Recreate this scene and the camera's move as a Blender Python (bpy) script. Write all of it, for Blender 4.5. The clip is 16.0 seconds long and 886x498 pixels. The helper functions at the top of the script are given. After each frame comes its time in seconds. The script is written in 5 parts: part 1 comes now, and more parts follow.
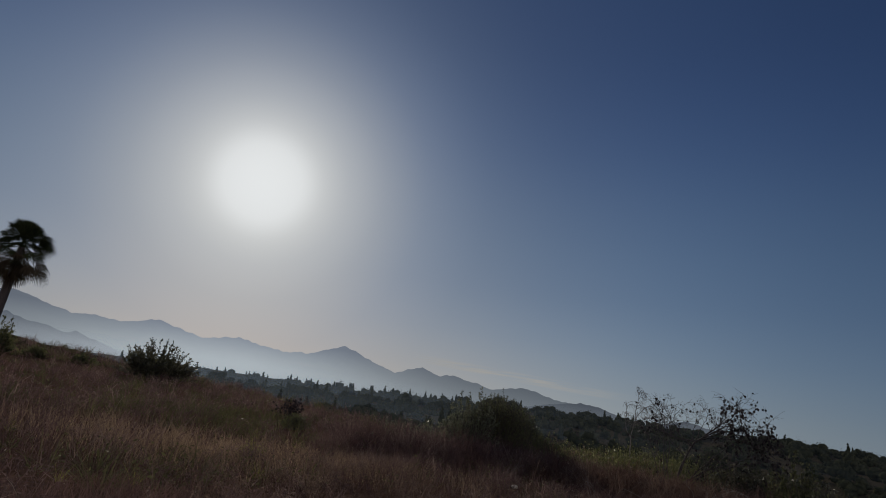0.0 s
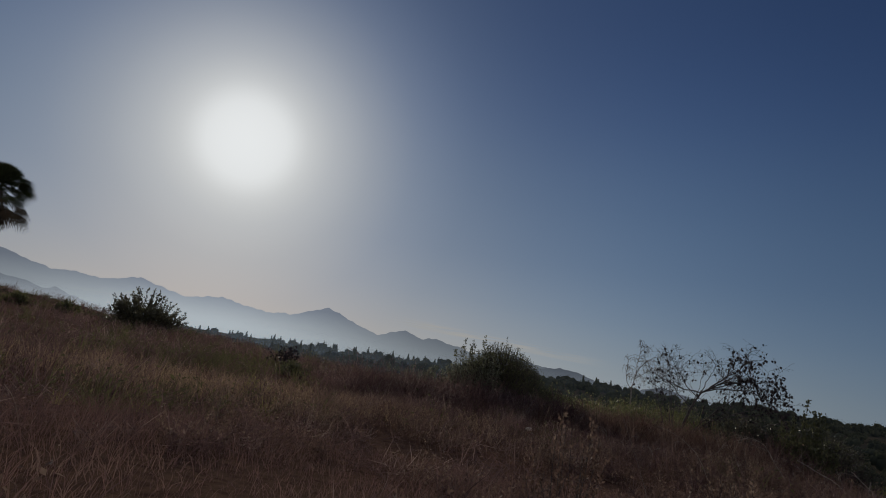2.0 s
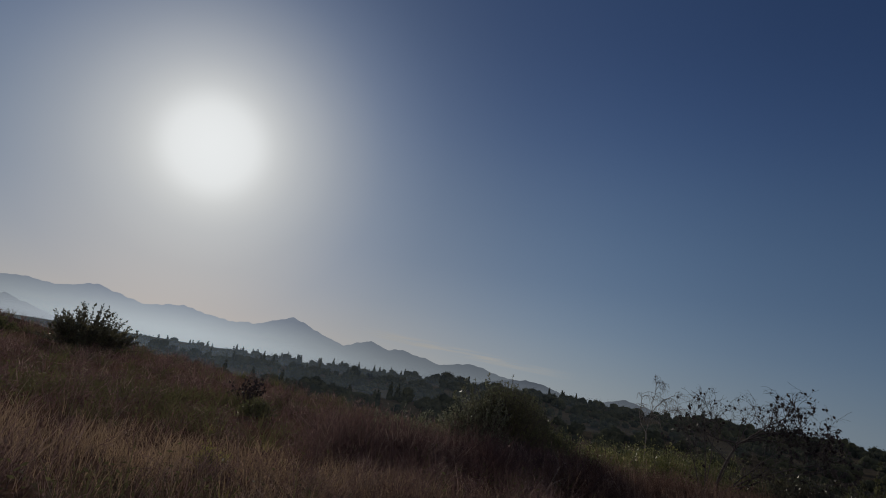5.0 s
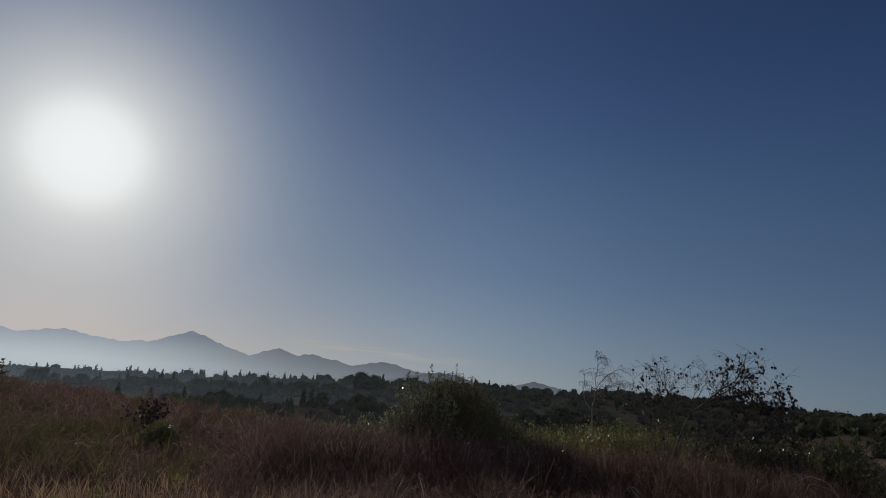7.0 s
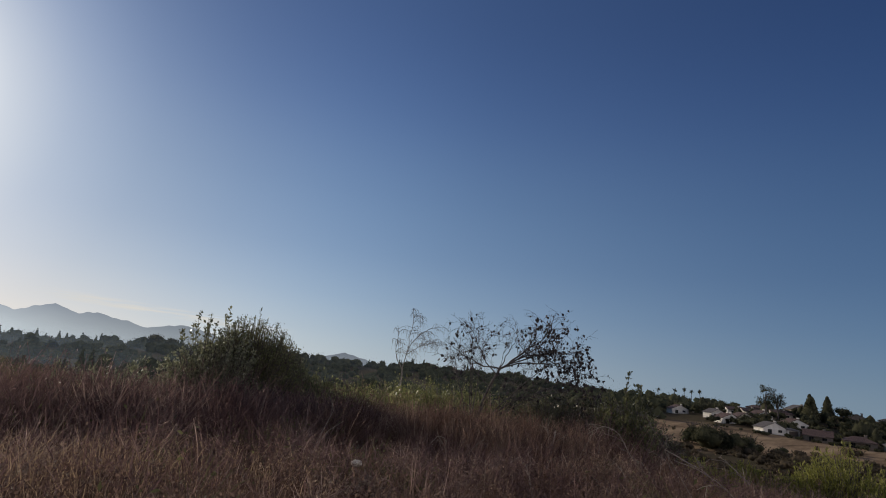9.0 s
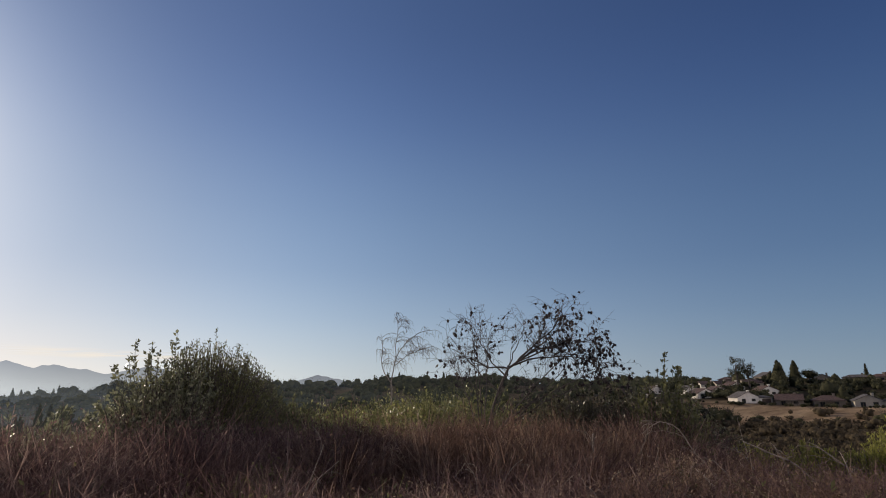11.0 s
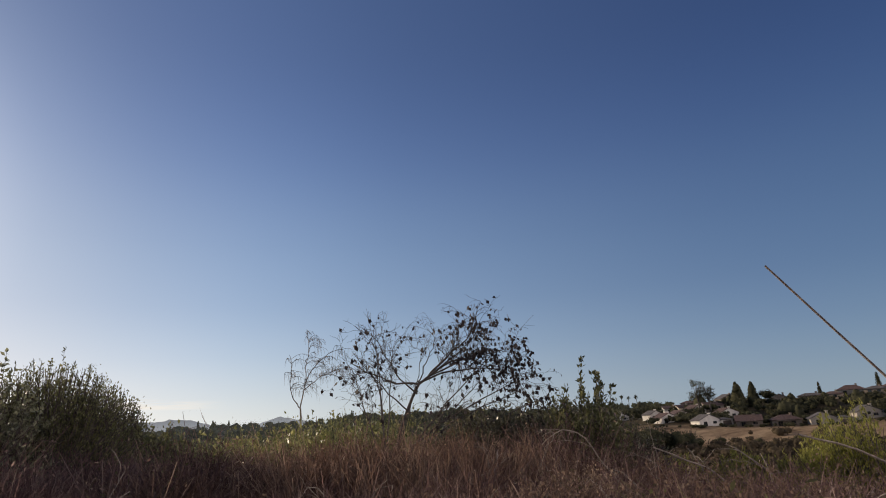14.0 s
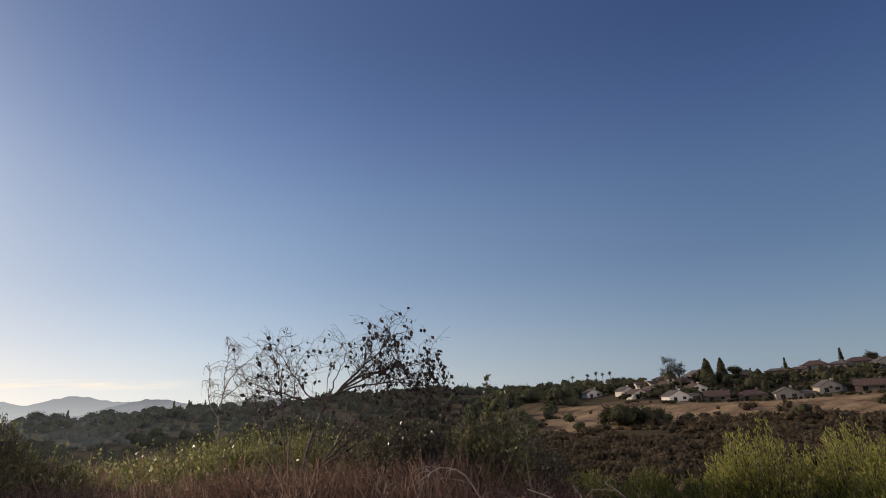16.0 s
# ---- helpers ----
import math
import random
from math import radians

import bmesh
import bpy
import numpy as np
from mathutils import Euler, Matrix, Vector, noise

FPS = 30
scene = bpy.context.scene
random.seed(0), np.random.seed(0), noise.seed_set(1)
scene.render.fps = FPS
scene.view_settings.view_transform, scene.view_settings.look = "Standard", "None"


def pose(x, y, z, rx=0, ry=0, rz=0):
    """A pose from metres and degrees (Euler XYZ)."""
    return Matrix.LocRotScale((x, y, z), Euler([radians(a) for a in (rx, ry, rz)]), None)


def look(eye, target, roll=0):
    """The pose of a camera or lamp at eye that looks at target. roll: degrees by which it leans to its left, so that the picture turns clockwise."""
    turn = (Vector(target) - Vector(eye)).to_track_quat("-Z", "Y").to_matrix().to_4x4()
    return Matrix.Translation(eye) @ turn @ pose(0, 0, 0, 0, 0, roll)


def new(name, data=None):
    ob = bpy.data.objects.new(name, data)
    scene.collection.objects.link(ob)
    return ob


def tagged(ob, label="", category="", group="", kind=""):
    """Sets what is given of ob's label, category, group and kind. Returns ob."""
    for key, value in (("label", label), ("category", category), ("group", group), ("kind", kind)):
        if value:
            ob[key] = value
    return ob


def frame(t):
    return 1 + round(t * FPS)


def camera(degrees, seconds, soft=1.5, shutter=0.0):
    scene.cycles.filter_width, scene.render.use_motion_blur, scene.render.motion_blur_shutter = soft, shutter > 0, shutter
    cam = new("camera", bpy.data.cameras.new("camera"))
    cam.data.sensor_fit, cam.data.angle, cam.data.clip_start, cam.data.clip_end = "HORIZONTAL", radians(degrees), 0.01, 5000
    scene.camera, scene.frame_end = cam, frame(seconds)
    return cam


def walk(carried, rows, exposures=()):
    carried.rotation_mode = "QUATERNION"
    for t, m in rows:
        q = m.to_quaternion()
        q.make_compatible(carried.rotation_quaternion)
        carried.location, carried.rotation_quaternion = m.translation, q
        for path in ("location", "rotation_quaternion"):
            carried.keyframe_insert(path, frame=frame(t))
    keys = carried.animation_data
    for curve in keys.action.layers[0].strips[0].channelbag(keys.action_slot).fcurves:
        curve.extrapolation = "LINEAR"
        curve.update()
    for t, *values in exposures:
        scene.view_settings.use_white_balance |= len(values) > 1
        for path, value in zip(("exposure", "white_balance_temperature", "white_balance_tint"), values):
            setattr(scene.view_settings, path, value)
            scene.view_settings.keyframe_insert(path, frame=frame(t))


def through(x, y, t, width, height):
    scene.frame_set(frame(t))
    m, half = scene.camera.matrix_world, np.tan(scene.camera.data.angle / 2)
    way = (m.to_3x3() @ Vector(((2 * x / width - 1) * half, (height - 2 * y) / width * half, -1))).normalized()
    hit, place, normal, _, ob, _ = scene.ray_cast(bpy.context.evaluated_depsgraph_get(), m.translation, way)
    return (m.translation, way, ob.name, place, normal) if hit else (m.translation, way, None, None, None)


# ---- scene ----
import itertools

cam = camera(75.58, 16.0, soft=1.0)
# seconds, eye x y z, and the camera's turn in degrees about x, y, z
ROWS = [
    (0.0, -0.000, 0.001, 1.500, 104.28, -8.32, -2.11),
    (0.5, -0.186, 0.170, 1.218, 104.11, -8.80, -2.45),
    (1.0, -0.339, 0.365, 1.075, 102.44, -7.80, -2.80),
    (1.5, -0.478, 0.583, 1.032, 101.71, -6.60, -3.40),
    (2.0, -0.574, 0.882, 0.890, 101.02, -9.38, -3.90),
    (2.5, -0.648, 1.278, 0.850, 103.24, -8.81, -4.48),
    (3.0, -0.737, 1.655, 1.100, 101.85, -8.23, -4.85),
    (3.5, -0.871, 2.040, 1.342, 101.30, -9.27, -5.10),
    (6.0, -1.659, 4.712, 1.612, 103.66, -7.12, -9.57),
    (6.5, -1.733, 5.156, 1.550, 103.67, -4.35, -10.94),
    (7.0, -1.741, 5.493, 1.465, 103.30, -3.94, -15.73),
    (7.5, -1.652, 5.754, 1.348, 102.70, -3.01, -20.41),
    (8.0, -1.506, 6.002, 1.250, 102.55, -3.23, -25.75),
    (8.5, -1.302, 6.316, 1.136, 102.57, -5.01, -32.31),
    (9.0, -1.145, 6.759, 0.990, 102.13, -5.85, -34.29),
    (11.5, -0.066, 9.282, 0.922, 103.52, 2.57, -37.19),
    (12.0, 0.178, 9.422, 0.835, 103.81, 3.54, -37.75),
    (12.5, 0.480, 9.420, 0.805, 103.54, 4.17, -38.59),
    (13.0, 0.858, 9.368, 0.735, 103.95, 2.28, -39.10),
    (13.5, 1.183, 9.281, 0.579, 105.95, 2.13, -39.61),
    (14.0, 1.472, 9.182, 0.568, 106.30, 3.38, -39.81),
    (14.5, 1.810, 9.052, 0.808, 105.99, 2.84, -40.99),
    (15.0, 2.174, 8.923, 1.035, 105.27, 2.23, -41.36),
    (15.5, 2.492, 8.774, 1.171, 105.11, 2.83, -41.91),
    (16.0, 2.721, 8.534, 1.218, 103.98, 3.91, -41.86),
]
EXPOSURES = [(0.0, -1.62, 6300, 8), (3.5, -1.58, 6300, 8), (6.5, -1.53, 6320, 8), (7.0, -1.45, 6320, 8), (7.5, -1.27, 6350, 8), (8.0, -1.05, 6400, 8), (8.5, -0.77, 6450, 8), (9.0, -0.6, 6500, 8),
             (11.5, -0.25, 7100, 11), (12.5, -0.18, 7250, 11), (14.0, -0.12, 7300, 12), (16.0, -0.09, 7400, 12)]
walk(cam, [(t, pose(x, y, z, rx, ry, rz)) for t, x, y, z, rx, ry, rz in ROWS], EXPOSURES)

# ---- light ----
SUN_AZ, SUN_EL = radians(-19.0), radians(17.2)
SUN_DIR = Vector((math.sin(SUN_AZ) * math.cos(SUN_EL), math.cos(SUN_AZ) * math.cos(SUN_EL), math.sin(SUN_EL)))


class Nodes:
    """Small helper to wire up a node tree."""

    def __init__(self, tree):
        self.tree = tree
        tree.nodes.clear()

    def add(self, kind, values=None, **settings):
        node = self.tree.nodes.new(kind)
        for key, value in settings.items():
            setattr(node, key, value)
        for key, value in (values or {}).items():
            if isinstance(value, bpy.types.NodeSocket):
                self.tree.links.new(value, node.inputs[key])
            else:
                node.inputs[key].default_value = value
        return node

    def math(self, op, a, b=0.0, c=0.0):
        return self.add("ShaderNodeMath", {0: a, 1: b, 2: c}, operation=op).outputs[0]

    def mix(self, factor, a, b, blend="MIX"):
        node = self.add("ShaderNodeMix", {0: factor, 6: a, 7: b}, data_type="RGBA", blend_type=blend)
        return node.outputs[2]

    def ramp(self, factor, stops, smooth=False):
        node = self.add("ShaderNodeValToRGB", {0: factor})
        if smooth:
            node.color_ramp.interpolation = "B_SPLINE"
        els = node.color_ramp.elements
        while len(els) < len(stops):
            els.new(0.5)
        for el, (at, colour) in zip(els, stops):
            el.position, el.color = at, (*colour, 1)
        return node.outputs[0]


# the sky's brightness by the angle from the sun in degrees, and its change with height over the horizon
SUNWARD = [(0.0, (2.407, 2.385, 2.338)), (3.5, (2.355, 2.332, 2.284)), (5.5, (1.693, 1.675, 1.636)), (8.0, (1.325, 1.34, 1.374)), (11.5, (0.93, 0.985, 1.09)),
           (16.0, (0.58, 0.69, 0.90)), (22.0, (0.40, 0.52, 0.74)), (30.0, (0.305, 0.435, 0.68)), (40.0, (0.24, 0.38, 0.64)), (52.0, (0.17, 0.287, 0.513)),
           (66.0, (0.13, 0.231, 0.437)), (82.0, (0.085, 0.168, 0.349)), (100.0, (0.071, 0.149, 0.32)), (130.0, (0.071, 0.149, 0.32))]
UPWARD = [(0.0, (3.35, 2.32, 1.46)), (0.05, (2.63, 1.98, 1.39)), (0.11, (1.95, 1.64, 1.31)), (0.19, (1.29, 1.21, 1.122)), (0.29, (1.0, 1.0, 1.0)),
          (0.42, (0.544, 0.61, 0.781)), (0.56, (0.35, 0.403, 0.56)), (0.72, (0.318, 0.364, 0.501)), (1.0, (0.317, 0.363, 0.5))]


def make_world():
    world = bpy.data.worlds.new("sky")
    scene.world = world
    world.use_nodes = True
    n = Nodes(world.node_tree)
    sky = n.add("ShaderNodeTexSky", sky_type="NISHITA", sun_disc=False, sun_elevation=SUN_EL, sun_rotation=SUN_AZ,
                altitude=200.0, air_density=1.0, dust_density=0.2, ozone_density=4.0)
    base = n.add("ShaderNodeBackground", {0: sky.outputs[0], 1: 0.006})
    way = n.add("ShaderNodeVectorMath", {0: n.add("ShaderNodeTexCoord").outputs["Generated"]}, operation="NORMALIZE").outputs[0]
    z = n.math("MAXIMUM", n.add("ShaderNodeSeparateXYZ", {0: way}).outputs["Z"], 0.0)
    dot = n.add("ShaderNodeVectorMath", {0: way, 1: SUN_DIR}, operation="DOT_PRODUCT").outputs["Value"]
    angle = n.math("MULTIPLY", n.math("ARCCOSINE", n.math("MINIMUM", dot, 1.0)), 180 / math.pi)
    # hazy glare round the sun fading into deep blue; pale and warm over the horizon
    near = n.ramp(n.math("DIVIDE", angle, 130.0), [(a / 130, tuple(v / 2.5 for v in c)) for a, c in SUNWARD], True)
    up = n.ramp(z, [(a, tuple(v / 4 for v in c)) for a, c in UPWARD], True)
    # close to the sun its glare drowns the change with height
    drown = n.math("EXPONENT", n.math("MULTIPLY", n.math("POWER", n.math("DIVIDE", angle, 17.0), 2.0), -1.0))
    up = n.mix(drown, up, (0.25, 0.25, 0.25, 1))
    clear = n.add("ShaderNodeBackground", {0: n.mix(1.0, near, up, "MULTIPLY"), 1: 10.0})
    # unseen warm fill added to the sky opposite the sun, to lift shaded fronts
    fill_behind = n.math("MULTIPLY", n.math("MINIMUM", n.math("MAXIMUM", n.math("DIVIDE", n.math("SUBTRACT", angle, 100.0), 40.0), 0.0), 1.0), 1.9)
    back = n.add("ShaderNodeBackground", {0: (1.0, 0.90, 0.86, 1), 1: fill_behind})
    both = n.add("ShaderNodeAddShader", {0: base.outputs[0], 1: clear.outputs[0]})
    both = n.add("ShaderNodeAddShader", {0: both.outputs[0], 1: back.outputs[0]})
    n.add("ShaderNodeOutputWorld", {0: both.outputs[0]})


make_world()
sun = new("sun", bpy.data.lights.new("sun", "SUN"))
sun.data.energy, sun.data.angle, sun.data.color = 4.4, radians(0.6), (1.0, 0.88, 0.72)
sun.matrix_world = look((0, 0, 60), Vector((0, 0, 60)) - SUN_DIR)


# ---- materials ----
def material(name):
    mat = bpy.data.materials.new(name)
    mat.use_nodes = True
    return mat, Nodes(mat.node_tree)


def leafy(name, dark, light, through=0.35, rough=0.55, patch=0.6, accent=None, gloss=0.4):
    """Leaves and blades: colour varies blade by blade and in patches, and light shines through."""
    mat, n = material(name)
    geo = n.add("ShaderNodeNewGeometry")
    where = n.add("ShaderNodeNewGeometry").outputs["Position"]
    big = n.add("ShaderNodeTexNoise", {"Vector": where, "Scale": patch, "Detail": 3.0}).outputs[0]
    pick = n.math("ADD", n.math("MULTIPLY", geo.outputs["Random Per Island"], 0.6), n.math("SUBTRACT", n.math("MULTIPLY", big, 1.6), 0.6))
    stops = [(0.0, dark), (1.0, light)]
    if accent:
        stops = [(0.0, dark), (0.62, light), (1.0, accent)]
    colour = n.ramp(pick, stops)
    fine = n.add("ShaderNodeTexNoise", {"Vector": where, "Scale": 38.0, "Detail": 2.0}).outputs[0]
    colour = n.mix(0.5, colour, n.ramp(fine, [(0.3, (0.45, 0.45, 0.45)), (0.7, (1, 1, 1))]), "MULTIPLY")
    front = n.add("ShaderNodeBsdfPrincipled", {"Base Color": colour, "Roughness": rough, "Specular IOR Level": gloss})
    back = n.add("ShaderNodeBsdfTranslucent", {"Color": colour})
    both = n.add("ShaderNodeMixShader", {0: through, 1: front.outputs[0], 2: back.outputs[0]})
    n.add("ShaderNodeOutputMaterial", {0: both.outputs[0]})
    return mat


def solid(name, dark, light, scale, rough=0.8, bump=0.3, detail=6.0, stretch=(1, 1, 1), metal=0.0, fine=9.0):
    """An opaque surface with stains at one scale, grain at another, and relief."""
    mat, n = material(name)
    where = n.add("ShaderNodeTexCoord").outputs["Object"]
    where = n.add("ShaderNodeMapping", {0: where, "Scale": stretch}).outputs[0]
    big = n.add("ShaderNodeTexNoise", {"Vector": where, "Scale": scale, "Detail": detail}).outputs[0]
    grain = n.add("ShaderNodeTexNoise", {"Vector": where, "Scale": scale * fine, "Detail": 4.0}).outputs[0]
    pick = n.math("ADD", n.math("MULTIPLY", big, 0.6), n.math("MULTIPLY", grain, 0.4))
    colour = n.ramp(pick, [(0.32, dark), (0.68, light)])
    relief = n.add("ShaderNodeBump", {"Height": pick, "Strength": bump, "Distance": 0.6 / scale})
    body = n.add("ShaderNodeBsdfPrincipled", {"Base Color": colour, "Roughness": rough, "Metallic": metal, "Normal": relief.outputs[0]})
    n.add("ShaderNodeOutputMaterial", {0: body.outputs[0]})
    return mat


def painted_haze(name, low, high, bottom, top, ridge):
    """Far mountains with sunlit haze painted in as their own glow, paler towards the valley."""
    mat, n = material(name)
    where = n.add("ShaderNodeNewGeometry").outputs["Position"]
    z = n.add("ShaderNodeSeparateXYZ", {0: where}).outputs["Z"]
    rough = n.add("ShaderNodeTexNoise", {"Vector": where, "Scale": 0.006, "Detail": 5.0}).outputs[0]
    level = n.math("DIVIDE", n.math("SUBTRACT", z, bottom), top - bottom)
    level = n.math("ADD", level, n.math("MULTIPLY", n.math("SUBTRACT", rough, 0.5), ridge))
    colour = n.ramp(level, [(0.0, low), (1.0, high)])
    # the painted haze is made brighter towards the sun
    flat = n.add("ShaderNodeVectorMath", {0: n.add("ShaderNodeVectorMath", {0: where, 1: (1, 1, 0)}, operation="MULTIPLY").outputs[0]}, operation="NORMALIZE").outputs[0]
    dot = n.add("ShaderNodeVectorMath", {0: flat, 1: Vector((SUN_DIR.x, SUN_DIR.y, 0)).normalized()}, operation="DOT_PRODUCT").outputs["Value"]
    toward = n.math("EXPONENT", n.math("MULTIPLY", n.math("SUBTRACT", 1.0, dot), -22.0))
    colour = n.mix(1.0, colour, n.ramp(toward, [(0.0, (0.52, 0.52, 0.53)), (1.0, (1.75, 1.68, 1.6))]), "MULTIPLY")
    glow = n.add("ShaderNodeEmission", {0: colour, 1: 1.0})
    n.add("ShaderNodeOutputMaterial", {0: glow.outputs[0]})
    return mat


def ground_material():
    mat, n = material("dry_earth")
    where = n.add("ShaderNodeNewGeometry").outputs["Position"]
    big = n.add("ShaderNodeTexNoise", {"Vector": where, "Scale": 0.12, "Detail": 6.0}).outputs[0]
    small = n.add("ShaderNodeTexNoise", {"Vector": where, "Scale": 6.0, "Detail": 8.0, "Roughness": 0.7}).outputs[0]
    straw = n.ramp(small, [(0.3, (0.075, 0.045, 0.033)), (0.55, (0.15, 0.088, 0.06)), (0.75, (0.25, 0.16, 0.10))])
    earth = n.ramp(small, [(0.3, (0.06, 0.036, 0.028)), (0.7, (0.19, 0.12, 0.08))])
    colour = n.mix(n.ramp(big, [(0.42, (0, 0, 0)), (0.6, (1, 1, 1))]), earth, straw)
    field = n.add("ShaderNodeAttribute", attribute_name="field").outputs["Fac"]
    swath = n.add("ShaderNodeTexNoise", {"Vector": n.add("ShaderNodeMapping", {0: where, "Scale": (0.05, 0.11, 0.1)}).outputs[0], "Scale": 1.0, "Detail": 9.0, "Roughness": 0.68}).outputs[0]
    dry = n.ramp(swath, [(0.33, (0.085, 0.06, 0.04)), (0.47, (0.23, 0.16, 0.105)), (0.66, (0.40, 0.29, 0.185))])
    colour = n.mix(field, colour, n.mix(0.4, dry, n.ramp(small, [(0.3, (0.4, 0.4, 0.4)), (0.7, (1, 1, 1))]), "MULTIPLY"))
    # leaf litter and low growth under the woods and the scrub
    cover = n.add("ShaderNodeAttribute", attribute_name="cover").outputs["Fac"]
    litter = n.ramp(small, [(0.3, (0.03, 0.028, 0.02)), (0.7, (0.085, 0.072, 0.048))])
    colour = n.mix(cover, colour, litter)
    relief = n.add("ShaderNodeBump", {"Height": small, "Strength": 0.8, "Distance": 0.06})
    body = n.add("ShaderNodeBsdfPrincipled", {"Base Color": colour, "Roughness": 0.95, "Specular IOR Level": 0.0, "Normal": relief.outputs[0]})
    n.add("ShaderNodeOutputMaterial", {0: body.outputs[0]})
    return mat


M_GROUND = ground_material()
M_STRAW = leafy("dry_grass", (0.125, 0.07, 0.064), (0.25, 0.15, 0.128), 0.5, 0.65, 0.7, (0.34, 0.23, 0.18), gloss=0.15)
M_STALK = leafy("dry_stalk", (0.16, 0.11, 0.09), (0.48, 0.38, 0.29), 0.3, 0.6, 0.8)
M_SAGE = leafy("grey_green_herb", (0.08, 0.077, 0.04), (0.21, 0.195, 0.085), 0.5, 0.6, 0.5, gloss=0.15)
M_BUSH = leafy("bush_leaf", (0.07, 0.075, 0.04), (0.22, 0.215, 0.095), 0.55, 0.4, 1.1, gloss=0.35)
M_DULL = leafy("dull_shrub_leaf", (0.06, 0.058, 0.038), (0.19, 0.175, 0.095), 0.5, 0.35, 1.1, gloss=0.6)
M_SILVER = leafy("pale_bush_leaf", (0.10, 0.105, 0.06), (0.33, 0.33, 0.20), 0.5, 0.33, 1.1, gloss=0.7)
M_LIME = leafy("yellow_green_leaf", (0.19, 0.19, 0.045), (0.46, 0.44, 0.12), 0.5, 0.5, 0.8, gloss=0.2)
M_GOLD = leafy("golden_straw", (0.28, 0.19, 0.125), (0.58, 0.42, 0.265), 0.5, 0.6, 1.3, gloss=0.2)
M_BRUSH = leafy("dead_brush", (0.085, 0.05, 0.05), (0.21, 0.13, 0.118), 0.5, 0.7, 0.9, (0.44, 0.325, 0.27), gloss=0.15)
M_RUST = leafy("rust_grass", (0.08, 0.043, 0.033), (0.215, 0.135, 0.105), 0.5, 0.65, 0.8, (0.41, 0.295, 0.215), gloss=0.15)
M_WEED = leafy("dry_weed", (0.10, 0.058, 0.042), (0.225, 0.15, 0.115), 0.5, 0.6, 0.9, (0.38, 0.28, 0.20), gloss=0.12)
M_HERB = leafy("herb_leaf", (0.06, 0.07, 0.028), (0.20, 0.20, 0.07), 0.55, 0.36, 1.6, (0.40, 0.37, 0.17), gloss=0.6)
M_DEADLEAF = leafy("withered_leaf", (0.02, 0.014, 0.014), (0.055, 0.038, 0.036), 0.1, 0.7, 1.5)
M_BARK = solid("grey_bark", (0.032, 0.024, 0.022), (0.11, 0.087, 0.077), 14.0, 0.85, 0.5)
M_STALK_WOOD = solid("reed_stalk", (0.07, 0.05, 0.045), (0.26, 0.2, 0.16), 60.0, 0.8, 0.4)
M_TWIG = solid("grey_twig", (0.10, 0.08, 0.065), (0.30, 0.25, 0.21), 20.0, 0.85, 0.4)
M_PALEWOOD = solid("bleached_wood", (0.15, 0.118, 0.095), (0.36, 0.295, 0.24), 14.0, 0.8, 0.4)
M_SCRUB = leafy("chaparral_leaf", (0.055, 0.044, 0.032), (0.155, 0.12, 0.078), 0.4, 0.8, 0.12, gloss=0.05)
M_WOOD_LEAF = leafy("woodland_leaf", (0.05, 0.058, 0.04), (0.115, 0.118, 0.07), 0.3, 0.9, 0.05, gloss=0.0)
M_GARDEN = leafy("garden_leaf", (0.045, 0.047, 0.03), (0.12, 0.115, 0.065), 0.35, 0.8, 0.1, gloss=0.05)
M_PALMLEAF = leafy("palm_frond", (0.02, 0.026, 0.015), (0.06, 0.068, 0.03), 0.08, 0.8, 1.0, gloss=0.0)
M_PALMDEAD = leafy("dead_palm_frond", (0.035, 0.027, 0.02), (0.11, 0.08, 0.05), 0.1, 0.8, 1.0, gloss=0.0)
M_STONE = solid("pale_stone", (0.30, 0.26, 0.20), (0.55, 0.50, 0.42), 60.0, 0.8, 0.4)
M_STUCCO = solid("white_stucco", (0.52, 0.48, 0.43), (0.72, 0.67, 0.61), 0.7, 0.9, 0.05)
M_CREAM = solid("cream_stucco", (0.30, 0.26, 0.21), (0.43, 0.38, 0.31), 0.7, 0.9, 0.05)
M_TAN = solid("tan_stucco", (0.18, 0.14, 0.11), (0.28, 0.22, 0.17), 0.7, 0.9, 0.05)
M_TILE = solid("clay_roof_tile", (0.05, 0.03, 0.027), (0.125, 0.072, 0.058), 1.4, 0.8, 0.6)
M_TILE_GREY = solid("grey_roof_shingle", (0.05, 0.044, 0.044), (0.13, 0.112, 0.105), 1.4, 0.8, 0.6)
M_TRIM = solid("dark_wood_trim", (0.08, 0.06, 0.05), (0.16, 0.12, 0.09), 3.0, 0.7, 0.2)
# far ranges: air haze is painted into their glow, low and high colour
M_RANGE = painted_haze("hazy_mountain", (0.74, 0.83, 0.91), (0.38, 0.44, 0.55), 5, 200, 0.15)
M_HILL = painted_haze("hazy_hill", (0.68, 0.75, 0.83), (0.30, 0.35, 0.44), -25, 62, 0.2)
M_RANGE_NEAR = painted_haze("hazy_foothill", (0.66, 0.73, 0.82), (0.25, 0.30, 0.39), -14, 92, 0.15)


def glass_material():
    mat, n = material("window_glass")
    body = n.add("ShaderNodeBsdfPrincipled", {"Base Color": (0.02, 0.025, 0.03, 1), "Roughness": 0.06, "Specular IOR Level": 0.8})
    n.add("ShaderNodeOutputMaterial", {0: body.outputs[0]})
    return mat


M_GLASS = glass_material()


# ---- mesh helpers ----
rng = np.random.default_rng(7)


